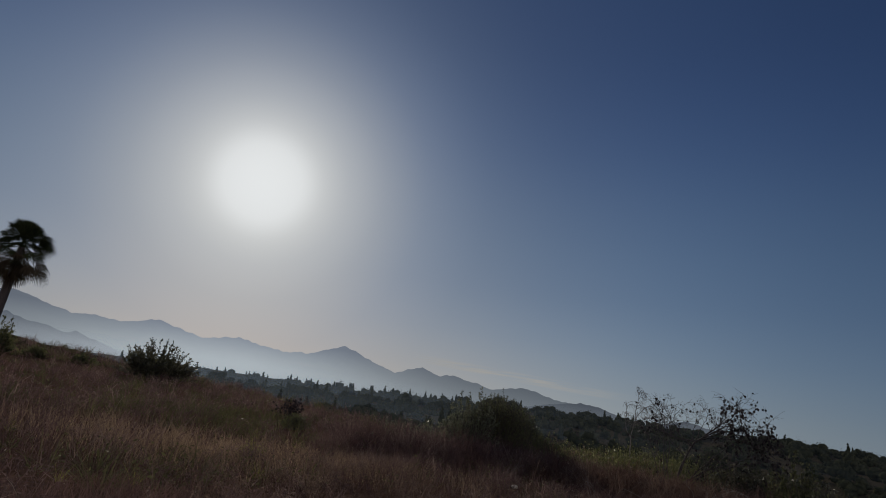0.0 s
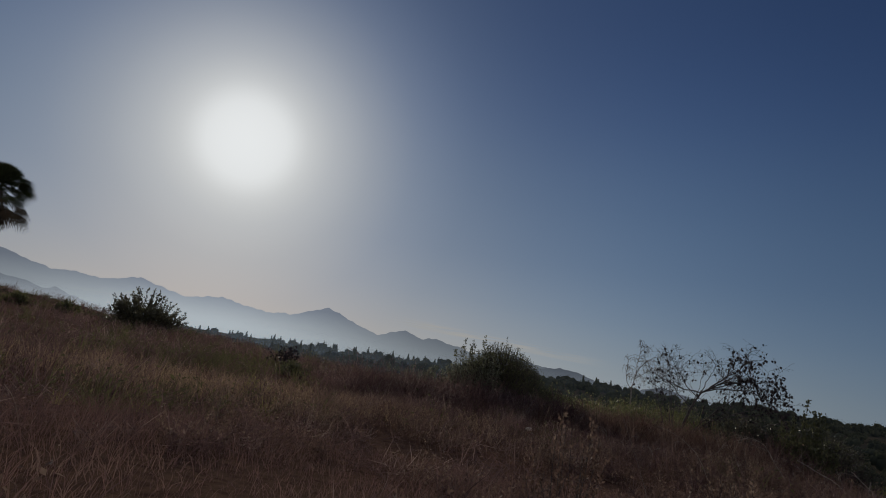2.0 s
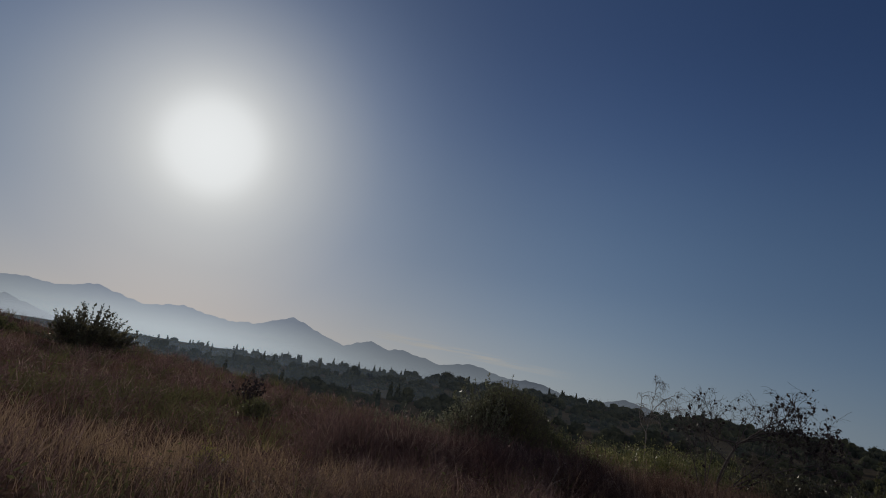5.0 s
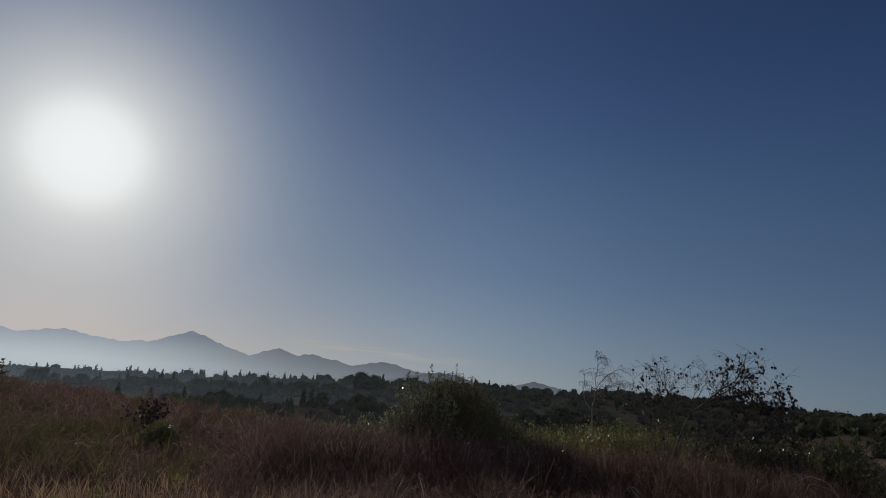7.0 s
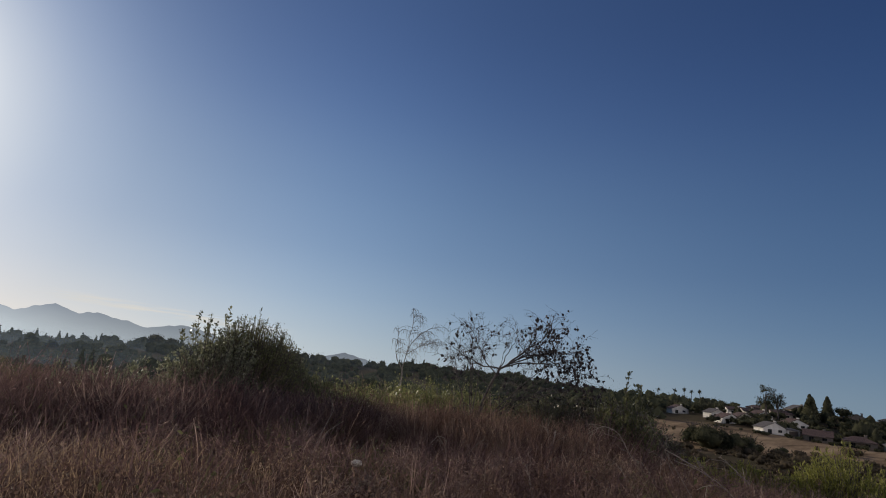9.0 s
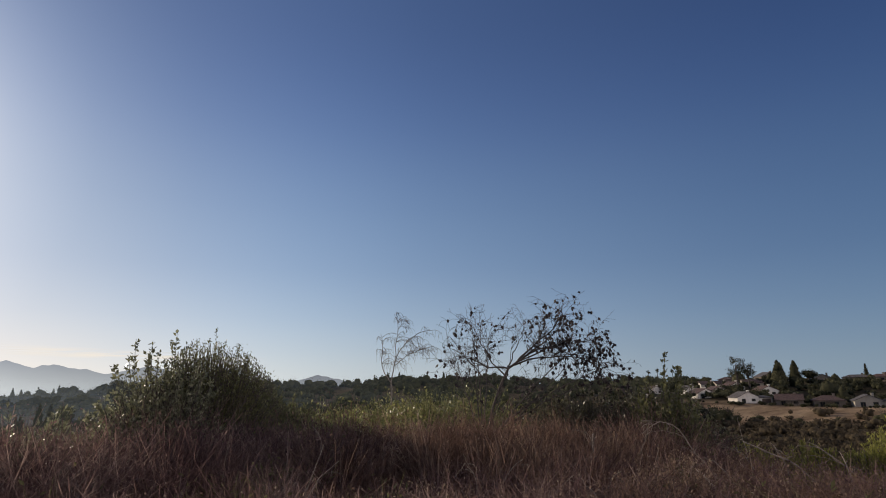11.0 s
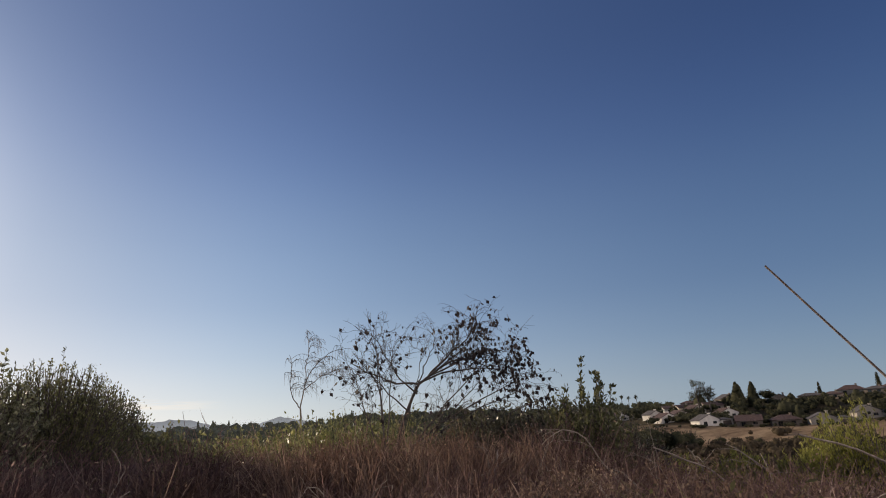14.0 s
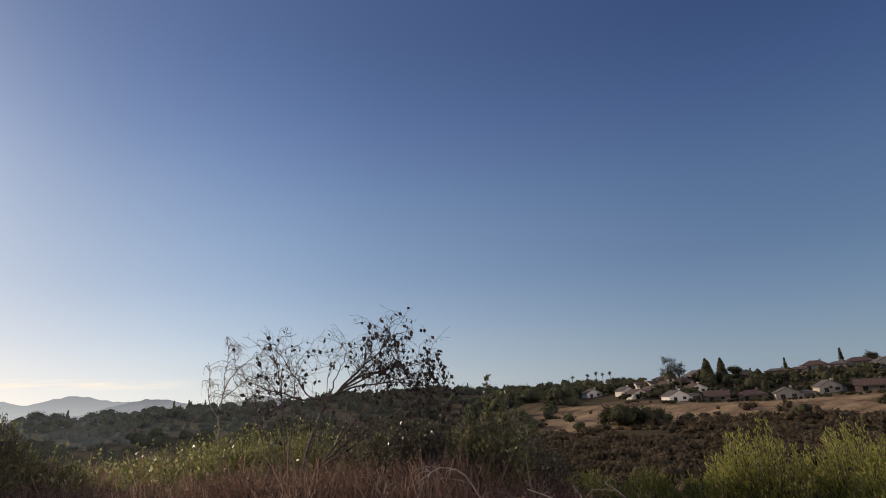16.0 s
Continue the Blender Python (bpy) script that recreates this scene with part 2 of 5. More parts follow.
GOLD = (1 + 5 ** 0.5) / 2
ICO_V = np.array([(-1, GOLD, 0), (1, GOLD, 0), (-1, -GOLD, 0), (1, -GOLD, 0), (0, -1, GOLD), (0, 1, GOLD), (0, -1, -GOLD), (0, 1, -GOLD),
                  (GOLD, 0, -1), (GOLD, 0, 1), (-GOLD, 0, -1), (-GOLD, 0, 1)]) / math.hypot(1, GOLD)
ICO_F = np.array([c for c in itertools.combinations(range(12), 3) if all(np.linalg.norm(ICO_V[i] - ICO_V[j]) < 1.2 for i, j in itertools.combinations(c, 2))])
ICO_F = np.array([f if np.dot(np.cross(ICO_V[f[1]] - ICO_V[f[0]], ICO_V[f[2]] - ICO_V[f[0]]), ICO_V[f[0]]) > 0 else f[::-1] for f in ICO_F])


class Soup:
    """Gathers many small faces quickly and makes one mesh of them."""

    def __init__(self):
        self.v, self.f, self.count = [], [], 0

    def put(self, verts, faces):
        verts = np.asarray(verts, float).reshape(-1, 3)
        self.v.append(verts)
        self.f.append(np.asarray(faces, int) + self.count)
        self.count += len(verts)

    def leaves(self, at, length, width, droop=0.0, way=None, spread=1.0, r=rng):
        """Folded pointed leaves at the places given, aimed along way (or anywhere)."""
        n = len(at)
        if n == 0:
            return
        d = r.normal(size=(n, 3)) * spread
        if way is not None:
            d = d + way
        d[:, 2] -= droop
        d /= np.linalg.norm(d, axis=1)[:, None] + 1e-9
        s = np.cross(d, r.normal(size=(n, 3)))
        s /= np.linalg.norm(s, axis=1)[:, None] + 1e-9
        up = np.cross(s, d)
        k = r.uniform(0.6, 1.25, n)[:, None]
        L, W = k * length, k * width
        a, c = at, at + d * L + up * L * 0.08
        b = at + d * L * 0.45 + s * W / 2 + up * W * 0.15
        e = at + d * L * 0.45 - s * W / 2 + up * W * 0.15
        i = np.arange(n)[:, None] * 4
        self.put(np.stack([a, b, c, e], 1), i + np.array([[0, 1, 2, 3]]))

    def shells(self, centre, size, normal, leaf, r=rng):
        """Leaf clumps lying on the outside of lumps: flat-ish, facing outward."""
        n = len(centre)
        nn = normal + r.normal(size=(n, 3)) * 0.8
        nn /= np.linalg.norm(nn, axis=1)[:, None]
        d = np.cross(nn, r.normal(size=(n, 3)))
        d /= np.linalg.norm(d, axis=1)[:, None] + 1e-9
        s = np.cross(nn, d)
        at = centre + normal * np.asarray(size)[:, None]
        k = (leaf * r.uniform(0.5, 1.2, n))[:, None]
        v = np.stack([at - d * k * 0.5, at + s * k * 0.38 + nn * k * 0.1, at + d * k * 0.5, at - s * k * 0.38 + nn * k * 0.1], 1)
        self.put(v, np.arange(n)[:, None] * 4 + np.array([[0, 1, 2, 3]]))

    def lumps(self, centre, size, r=rng, squash=0.85):
        """Rough solid cores, twenty faces each."""
        n = len(centre)
        v = ICO_V[None] * (np.asarray(size)[:, None, None] * r.uniform(0.78, 1.08, (n, 12, 1)))
        v[:, :, 2] *= squash
        self.put(v + centre[:, None], (np.arange(n)[:, None, None] * 12 + ICO_F[None]).reshape(-1, 3))

    def blades(self, base, height, lean, width, r=rng):
        """Grass blades: tapered, bent, two faces each. height and lean are arrays."""
        n = len(base)
        a = r.uniform(0, 2 * math.pi, n)
        out = np.stack([np.cos(a), np.sin(a), np.zeros(n)], 1)
        b = r.uniform(0, 2 * math.pi, n)
        side = np.stack([np.cos(b), np.sin(b), np.zeros(n)], 1) * (width * r.uniform(0.6, 1.3, n))[:, None]
        h = np.asarray(height)[:, None]
        up = np.array([[0, 0, 1.0]])
        mid = base + up * h * 0.55 + out * (np.asarray(lean) * np.asarray(height) * 0.3)[:, None]
        tip = base + up * h + out * (np.asarray(lean) * np.asarray(height))[:, None]
        v = np.stack([base - side * 0.5, base + side * 0.5, mid + side * 0.42, mid - side * 0.42, tip + side * 0.1, tip - side * 0.1], 1)
        i = np.arange(n)[:, None] * 6
        self.put(v, np.concatenate([i + [[0, 1, 2, 3]], i + [[3, 2, 4, 5]]]))

    def tube(self, points, r0, r1, sides=5):
        """A tapering limb along a line of points."""
        p = np.asarray(points, float)
        n = len(p)
        t = np.gradient(p, axis=0)
        t /= np.linalg.norm(t, axis=1)[:, None] + 1e-9
        ref = np.array([0.31, 0.17, 0.94]) if abs(t[0, 2]) < 0.8 else np.array([0.94, 0.2, 0.1])
        s = np.cross(t, ref)
        s /= np.linalg.norm(s, axis=1)[:, None] + 1e-9
        u = np.cross(s, t)
        rad = np.linspace(r0, r1, n)[:, None, None]
        a = np.linspace(0, 2 * math.pi, sides, endpoint=False)
        ring = p[:, None] + rad * (np.cos(a)[None, :, None] * s[:, None] + np.sin(a)[None, :, None] * u[:, None])
        k = np.arange(n - 1)[:, None] * sides
        j, j2 = np.arange(sides)[None], (np.arange(sides)[None] + 1) % sides
        q = np.stack([k + j, k + j2, k + sides + j2, k + sides + j], -1).reshape(-1, 4)
        self.put(ring, q)

    def mesh(self, name, mat, smooth=False):
        me = bpy.data.meshes.new(name)
        v = np.concatenate(self.v)
        sizes = np.concatenate([np.full(len(f), f.shape[1]) for f in self.f])
        loops = np.concatenate([f.ravel() for f in self.f])
        starts = np.concatenate([[0], np.cumsum(sizes)[:-1]])
        me.vertices.add(len(v))
        me.vertices.foreach_set("co", v.astype(np.float32).ravel())
        me.loops.add(len(loops))
        me.loops.foreach_set("vertex_index", loops.astype(np.int32))
        me.polygons.add(len(sizes))
        me.polygons.foreach_set("loop_start", starts.astype(np.int32))
        if smooth:
            me.polygons.foreach_set("use_smooth", np.ones(len(sizes), bool))
        me.update(calc_edges=True)
        me.validate()
        me.materials.append(mat)
        return me


def thing(name, at, label, category, group="", kind=""):
    ob = new(name)
    ob.location = at
    return tagged(ob, label, category, group, kind)


def part(name, mesh, parent, label=""):
    """Links a mesh, made in the parent's own coordinates, as one part under it."""
    ob = new(name, mesh)
    ob.parent = parent
    return tagged(ob, label)


def bm_mesh(name, bm, mat):
    me = bpy.data.meshes.new(name)
    bm.to_mesh(me)
    bm.free()
    me.materials.append(mat)
    return me


# ---- the land ----
CENTRE = (1.0, 9.0)


def wave(x, y, s, seed):
    """Cheap smooth unevenness, between about -1 and 1."""
    r = np.random.default_rng(seed)
    out = np.zeros_like(x)
    for k in range(5):
        a, ph = r.uniform(0, 2 * math.pi), r.uniform(0, 2 * math.pi)
        f = 2 * math.pi / (s * r.uniform(0.6, 1.6))
        out += np.sin((x * math.cos(a) + y * math.sin(a)) * f + ph)
    return out / 2.6


def height(x, y):
    """Height of the ground: a knoll's shoulder, the valley round it, a hillside with houses, a wooded ridge."""
    x, y = np.asarray(x, float), np.asarray(y, float)
    dx, dy = x - CENTRE[0], y - CENTRE[1]
    r = np.hypot(dx, dy)
    az = np.degrees(np.arctan2(dx, dy))
    top = -0.055 * np.clip(y, -20, 10) - 0.004 * np.clip(y - 10, 0, 40) + 0.0013 * np.clip(-x - 3, 0, 60) ** 2
    top = top - 0.12 * np.exp(-((x - 1.5) ** 2 + (y - 9) ** 2) / 8) + 0.07 * wave(x, y, 7, 3)
    crest = np.interp(az, [-180, -90, -40, -22, -14, -6, 0, 20, 40, 55, 70, 90, 130, 180], [60, 70, 62, 44, 32, 21, 19.5, 20, 16.5, 8.5, 6.5, 7.5, 20, 60])
    d = np.clip(r - crest, 0, None)
    near = top - 0.30 * (np.sqrt(d * d + 16) - 4)
    ridge = np.interp(az, [-60, -20, -10, 0, 5, 10, 17, 24, 32, 42, 50], [-21, -17.5, -15, -10.5, -6.5, -4, -2, -2.5, 0.5, 0, -5])
    wood = np.zeros_like(r)
    for k, (rr, zz) in enumerate([(0, -18), (160, -19), (320, -24), (700, 0), (1000, -14), (2000, -45), (6000, -70)]):
        w = _hat(r, k, [0, 160, 320, 700, 1000, 2000, 6000])
        wood += w * (ridge if k == 3 else zz)
    homes = np.interp(r, [0, 90, 190, 235, 300, 318, 400, 440, 700, 2000, 6000], [-14, -14, -17, -15.8, -12.9, -12.2, -2.2, -1.2, -3, -40, -70])
    mid = np.interp(r, [0, 90, 190, 235, 300, 400, 560, 700, 2000, 6000], [-14, -14.5, -18, -17, -11, -8.5, -7, -8, -40, -70])
    a = np.clip((az - 42) / 9, 0, 1)
    b = np.clip((az - 58) / 7, 0, 1)
    a, b = a * a * (3 - 2 * a), b * b * (3 - 2 * b)
    back = np.clip((np.abs(az) - 105) / 40, 0, 1)
    far = wood * (1 - a) + (mid * (1 - b) + homes * b) * a
    far = far * (1 - back) + np.interp(r, [0, 300, 6000], [-10, -12, -70]) * back
    far = far + np.clip(r / 300, 0, 1) * wave(x, y, 90, 5) * 0.9
    return 0.5 * (near + far + np.sqrt((near - far) ** 2 + 2.0)) - 0.03


def _hat(r, k, knots):
    """Weight of knot k for a straight line between knots."""
    up = np.ones_like(r) if k == 0 else np.clip((r - knots[k - 1]) / (knots[k] - knots[k - 1]), 0, 1)
    down = np.ones_like(r) if k == len(knots) - 1 else np.clip((knots[k + 1] - r) / (knots[k + 1] - knots[k]), 0, 1)
    return np.minimum(up, down)


def h1(x, y):
    return float(height(np.array([x]), np.array([y]))[0])


def polar(az, dist):
    """A place by its bearing in degrees and its distance from the middle of the walk."""
    return CENTRE[0] + dist * math.sin(radians(az)), CENTRE[1] + dist * math.cos(radians(az))


def scrub_edge(x, y):
    """How far from the walk the chaparral reaches before the open field begins."""
    az = np.degrees(np.arctan2(x - CENTRE[0], y - CENTRE[1]))
    return np.interp(az, [40, 50, 58, 66, 74], [262, 226, 232, 246, 248]) + 9 * wave(x, y, 60, 8)


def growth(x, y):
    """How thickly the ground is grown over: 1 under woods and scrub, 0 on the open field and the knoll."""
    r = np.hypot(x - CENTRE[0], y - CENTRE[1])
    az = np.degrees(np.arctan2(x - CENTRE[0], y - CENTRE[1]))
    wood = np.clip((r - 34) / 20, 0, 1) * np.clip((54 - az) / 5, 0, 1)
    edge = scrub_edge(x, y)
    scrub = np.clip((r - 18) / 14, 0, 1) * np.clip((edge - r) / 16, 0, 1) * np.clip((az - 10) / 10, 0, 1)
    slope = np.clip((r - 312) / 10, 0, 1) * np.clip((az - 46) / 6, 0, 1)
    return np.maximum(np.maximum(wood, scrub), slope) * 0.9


def far_polar(az, dist):
    """As polar, for what stands far off, by the bearing from the end of the walk."""
    return polar(az + 0.6, dist)


def make_ground():
    rings = np.concatenate([[0.0], np.geomspace(0.4, 4900, 180)])
    turns = 360
    a = np.linspace(0, 2 * math.pi, turns, endpoint=False)
    x = CENTRE[0] + rings[:, None] * np.sin(a)[None]
    y = CENTRE[1] + rings[:, None] * np.cos(a)[None]
    z = height(x.ravel(), y.ravel()).reshape(x.shape)
    s = Soup()
    k = np.arange(len(rings) - 1)[:, None] * turns
    j, j2 = np.arange(turns)[None], (np.arange(turns)[None] + 1) % turns
    s.put(np.stack([x, y, z], -1), np.stack([k + j, k + turns + j, k + turns + j2, k + j2], -1).reshape(-1, 4))
    me = s.mesh("ground", M_GROUND, True)
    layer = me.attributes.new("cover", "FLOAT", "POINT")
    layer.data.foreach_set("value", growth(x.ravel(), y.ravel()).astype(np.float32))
    layer = me.attributes.new("field", "FLOAT", "POINT")
    layer.data.foreach_set("value", np.clip((np.hypot(x - CENTRE[0], y - CENTRE[1]).ravel() - 60) / 60, 0, 1).astype(np.float32))
    tagged(new("ground", me), "dry brown hillside earth sloping down into a valley", "ground", kind="structure")


make_ground()


def make_range(name, peaks, dist, depth, floor, mat, seed, label, lo=-75, hi=110):
    """A mountain range: peaks are bearing, height in degrees seen from the knoll, and fall per degree."""
    az = np.linspace(lo, hi, 1400)
    el = np.full_like(az, -1.6)
    for p, h, fall in peaks:
        el = np.maximum(el, h - fall * np.abs(az - p) ** 0.92)
    r = np.random.default_rng(seed)
    for k in range(26):
        f = r.uniform(0.6, 9)
        el += 0.05 / (0.6 + f) * np.sin(az * f + r.uniform(0, 6.3))
    steps = np.linspace(0, 1, 14)
    spur = sum(np.sin(az * f + p) for f, p in ((1.3, 0.4), (2.9, 1.9), (6.1, 4.0))) / 3
    s = Soup()
    rows = []
    for q in steps:
        rr = dist - depth * (1 - q) + spur * depth * 0.18 * (1 - q)
        z = floor + (1.2 + dist * np.tan(np.radians(el)) - floor) * q ** 1.25
        rows.append(np.stack([CENTRE[0] + rr * np.sin(np.radians(az)), CENTRE[1] + rr * np.cos(np.radians(az)), z], 1))
    n = len(az)
    k = np.arange(len(steps) - 1)[:, None] * n
    j = np.arange(n - 1)[None]
    s.put(np.stack(rows), np.stack([k + j, k + j + 1, k + n + j + 1, k + n + j], -1).reshape(-1, 4))
    tagged(new(name, s.mesh(name, mat, True)), label, "mountains", kind="structure")


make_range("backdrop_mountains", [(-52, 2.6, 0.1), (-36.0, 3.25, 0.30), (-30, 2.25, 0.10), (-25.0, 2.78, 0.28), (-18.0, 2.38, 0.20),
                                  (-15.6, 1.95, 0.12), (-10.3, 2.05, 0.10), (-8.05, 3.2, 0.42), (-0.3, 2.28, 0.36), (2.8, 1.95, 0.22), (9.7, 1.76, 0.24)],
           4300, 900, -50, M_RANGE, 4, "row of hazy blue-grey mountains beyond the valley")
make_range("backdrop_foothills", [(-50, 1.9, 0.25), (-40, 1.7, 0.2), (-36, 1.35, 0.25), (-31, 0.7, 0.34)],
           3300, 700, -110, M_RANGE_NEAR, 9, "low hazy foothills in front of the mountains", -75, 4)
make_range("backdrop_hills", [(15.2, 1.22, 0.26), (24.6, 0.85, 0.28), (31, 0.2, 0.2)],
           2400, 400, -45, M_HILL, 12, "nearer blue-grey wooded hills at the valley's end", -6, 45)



# ---- woods and scrub, far off ----
def crown_cloud(s, at, wide, high, count, leaf, r, lumps=7, cone=False, keep=0.0):
    """A crown of leaf clumps: points on lumps spread over the crown, with gaps and an uneven outline."""
    at = np.asarray(at, float)
    if cone:
        q = r.uniform(0, 0.97, count)
        a = r.uniform(0, 2 * math.pi, count)
        rad = wide / 2 * (1 - q) ** 0.8 * r.uniform(0.55, 1.0, count) * (1 + 0.15 * np.sin(q * 40))
        p = np.stack([np.cos(a) * rad, np.sin(a) * rad, high * (0.04 + 0.96 * q)], 1)
        s.leaves(at + p, leaf * 0.8, leaf * 0.6, way=np.stack([np.cos(a), np.sin(a), a * 0 + 0.5], 1), spread=0.6, r=r)
        k = np.arange(6)
        c = np.stack([k * 0, k * 0, high * (0.12 + 0.165 * k)], 1) + r.normal(size=(6, 3)) * wide * 0.03
        s.lumps(at + c, wide * 0.46 * (1.05 - 0.16 * k), r, 1.5)
        return
    a, q = r.uniform(0, 2 * math.pi, lumps), np.sqrt(r.uniform(0, 1, lumps))
    c = np.stack([np.cos(a) * q * wide * 0.34, np.sin(a) * q * wide * 0.34, high * (0.62 - 0.34 * q * r.uniform(0.3, 1, lumps) + keep)], 1)
    size = r.uniform(0.55, 0.95, lumps) * min(wide, high) * 0.34
    c[0] = (0, 0, high * 0.42)
    size[0] = min(wide, high) * 0.4
    s.lumps(at + c, size * 0.7, r)
    pick = r.integers(0, lumps, count)
    d = r.normal(size=(count, 3))
    d[:, 2] = np.where(r.uniform(0, 1, count) < 0.6, np.abs(d[:, 2]), d[:, 2])
    d /= np.linalg.norm(d, axis=1)[:, None]
    s.shells(at + c[pick], size[pick] * r.uniform(0.7, 1.06, count), d * np.array([1, 1, 0.85]), leaf, r)


def make_woods():
    r = np.random.default_rng(21)
    s = Soup()
    n = 2100
    az = r.uniform(-40, 60, n)
    dist = np.where(r.uniform(0, 1, n) < 0.3, r.normal(690, 25, n), r.uniform(95, 760, n))
    tall = r.gamma(6, 2.2, n).clip(6, 24)
    for a, d, t in zip(az, dist, tall):
        if a > 51 and d < (250 if a < 54 else 400):
            continue
        if d < 300:
            if a < 5 and d < 150:
                continue
            t = min(t, 3.0 + d / 55)
        x, y = polar(a, d)
        cone = d > 300 and a < 42 and r.uniform() < (0.2 if -18 < a < 4 else 0.05)
        t = min(t, 13.0) if cone else t
        wide = t * (0.52 if cone else r.uniform(0.75, 1.15))
        crown_cloud(s, (x, y, h1(x, y) - (0.1 if cone else 0.3) * t), wide, t * 1.1, 50, 1.25 if d > 250 else 0.85, r, 6, cone)
    tagged(new("distant_woods", s.mesh("distant_woods", M_WOOD_LEAF, True)), "dark green mixed woods covering the valley side", "woods", kind="stuff")


make_woods()


def make_haze_sheet(name, dist, low, high, thick, label):
    """An added thin sheet in the valley, standing in for air haze by scattering the low sun; thinner towards its top
    and away from the sun.
    """
    mat, n = material("valley_haze")
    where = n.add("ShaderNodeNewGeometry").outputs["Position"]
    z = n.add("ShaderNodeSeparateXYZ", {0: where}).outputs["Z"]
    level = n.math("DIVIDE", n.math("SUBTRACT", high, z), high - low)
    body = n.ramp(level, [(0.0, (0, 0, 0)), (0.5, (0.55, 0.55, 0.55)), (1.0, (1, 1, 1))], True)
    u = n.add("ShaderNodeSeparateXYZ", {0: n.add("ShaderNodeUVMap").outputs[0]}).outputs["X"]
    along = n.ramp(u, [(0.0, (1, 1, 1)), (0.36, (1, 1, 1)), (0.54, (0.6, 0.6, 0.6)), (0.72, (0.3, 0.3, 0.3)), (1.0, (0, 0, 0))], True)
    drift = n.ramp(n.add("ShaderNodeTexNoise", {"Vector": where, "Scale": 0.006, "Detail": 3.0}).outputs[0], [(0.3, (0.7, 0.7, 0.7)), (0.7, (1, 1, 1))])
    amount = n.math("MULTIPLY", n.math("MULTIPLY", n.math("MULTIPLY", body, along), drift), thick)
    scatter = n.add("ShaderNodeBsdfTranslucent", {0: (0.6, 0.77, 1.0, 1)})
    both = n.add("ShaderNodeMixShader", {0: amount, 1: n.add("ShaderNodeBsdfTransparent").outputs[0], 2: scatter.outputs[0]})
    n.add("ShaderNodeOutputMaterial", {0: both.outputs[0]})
    bm = bmesh.new()
    layer = bm.loops.layers.uv.new("UVMap")
    lo, hi, steps = -75.0, 66.0, 60
    cols = []
    for k in range(steps + 1):
        x, y = polar(lo + (hi - lo) * k / steps, dist)
        cols.append([bm.verts.new((x, y, h)) for h in (-60, low, (low + high) / 2, high)])
    for k in range(steps):
        for q in range(3):
            f = bm.faces.new((cols[k][q], cols[k + 1][q], cols[k + 1][q + 1], cols[k][q + 1]))
            for loop, a in zip(f.loops, (k, k + 1, k + 1, k)):
                loop[layer].uv = (a / steps, q / 3)
    tagged(new(name, bm_mesh(name, bm, mat)), label, "mist", kind="structure")


# three added sheets that veil the woods in place of air haze
make_haze_sheet("backdrop_haze", 250, -30, 3, 0.07, "added thin blue haze sheet low in the valley")
make_haze_sheet("backdrop_haze", 430, -28, 6, 0.15, "added thin blue haze sheet over the wooded valley")
make_haze_sheet("backdrop_haze", 630, -26, 10, 0.2, "added pale haze sheet before the wooded ridge")


def make_scrub():
    """Chaparral on the valley side below the houses."""
    r = np.random.default_rng(22)
    s = Soup()
    n = 3600
    az = np.where(r.uniform(0, 1, n) < 0.82, r.uniform(44, 94, n), r.uniform(8, 44, n))
    dist = 22 + 262 * r.uniform(0, 1, n) ** 0.62
    for a, d in zip(az, dist):
        x, y = polar(a, d)
        if d > scrub_edge(np.array([x]), np.array([y]))[0] and r.uniform() < 0.93:
            continue
        if d > 150 and wave(np.array([x]), np.array([y]), 26, 18)[0] > 0.75:
            continue
        w = r.choice([2.4, 3.4, 4.6, 6.4]) * r.uniform(0.85, 1.2) * (0.75 + d / 450)
        crown_cloud(s, (x, y, h1(x, y) - 0.3 * w * 0.6), w, w * r.uniform(0.55, 0.8), int(np.interp(d, [25, 60, 240], [150, 50, 22])), np.interp(d, [25, 60, 240], [0.24, 0.5, 0.85]), r, 6 if d < 60 else 3)
    tagged(new("chaparral_scrub", s.mesh("chaparral_scrub", M_SCRUB, True)), "dark olive chaparral bushes filling the valley side", "scrub", kind="stuff")


make_scrub()


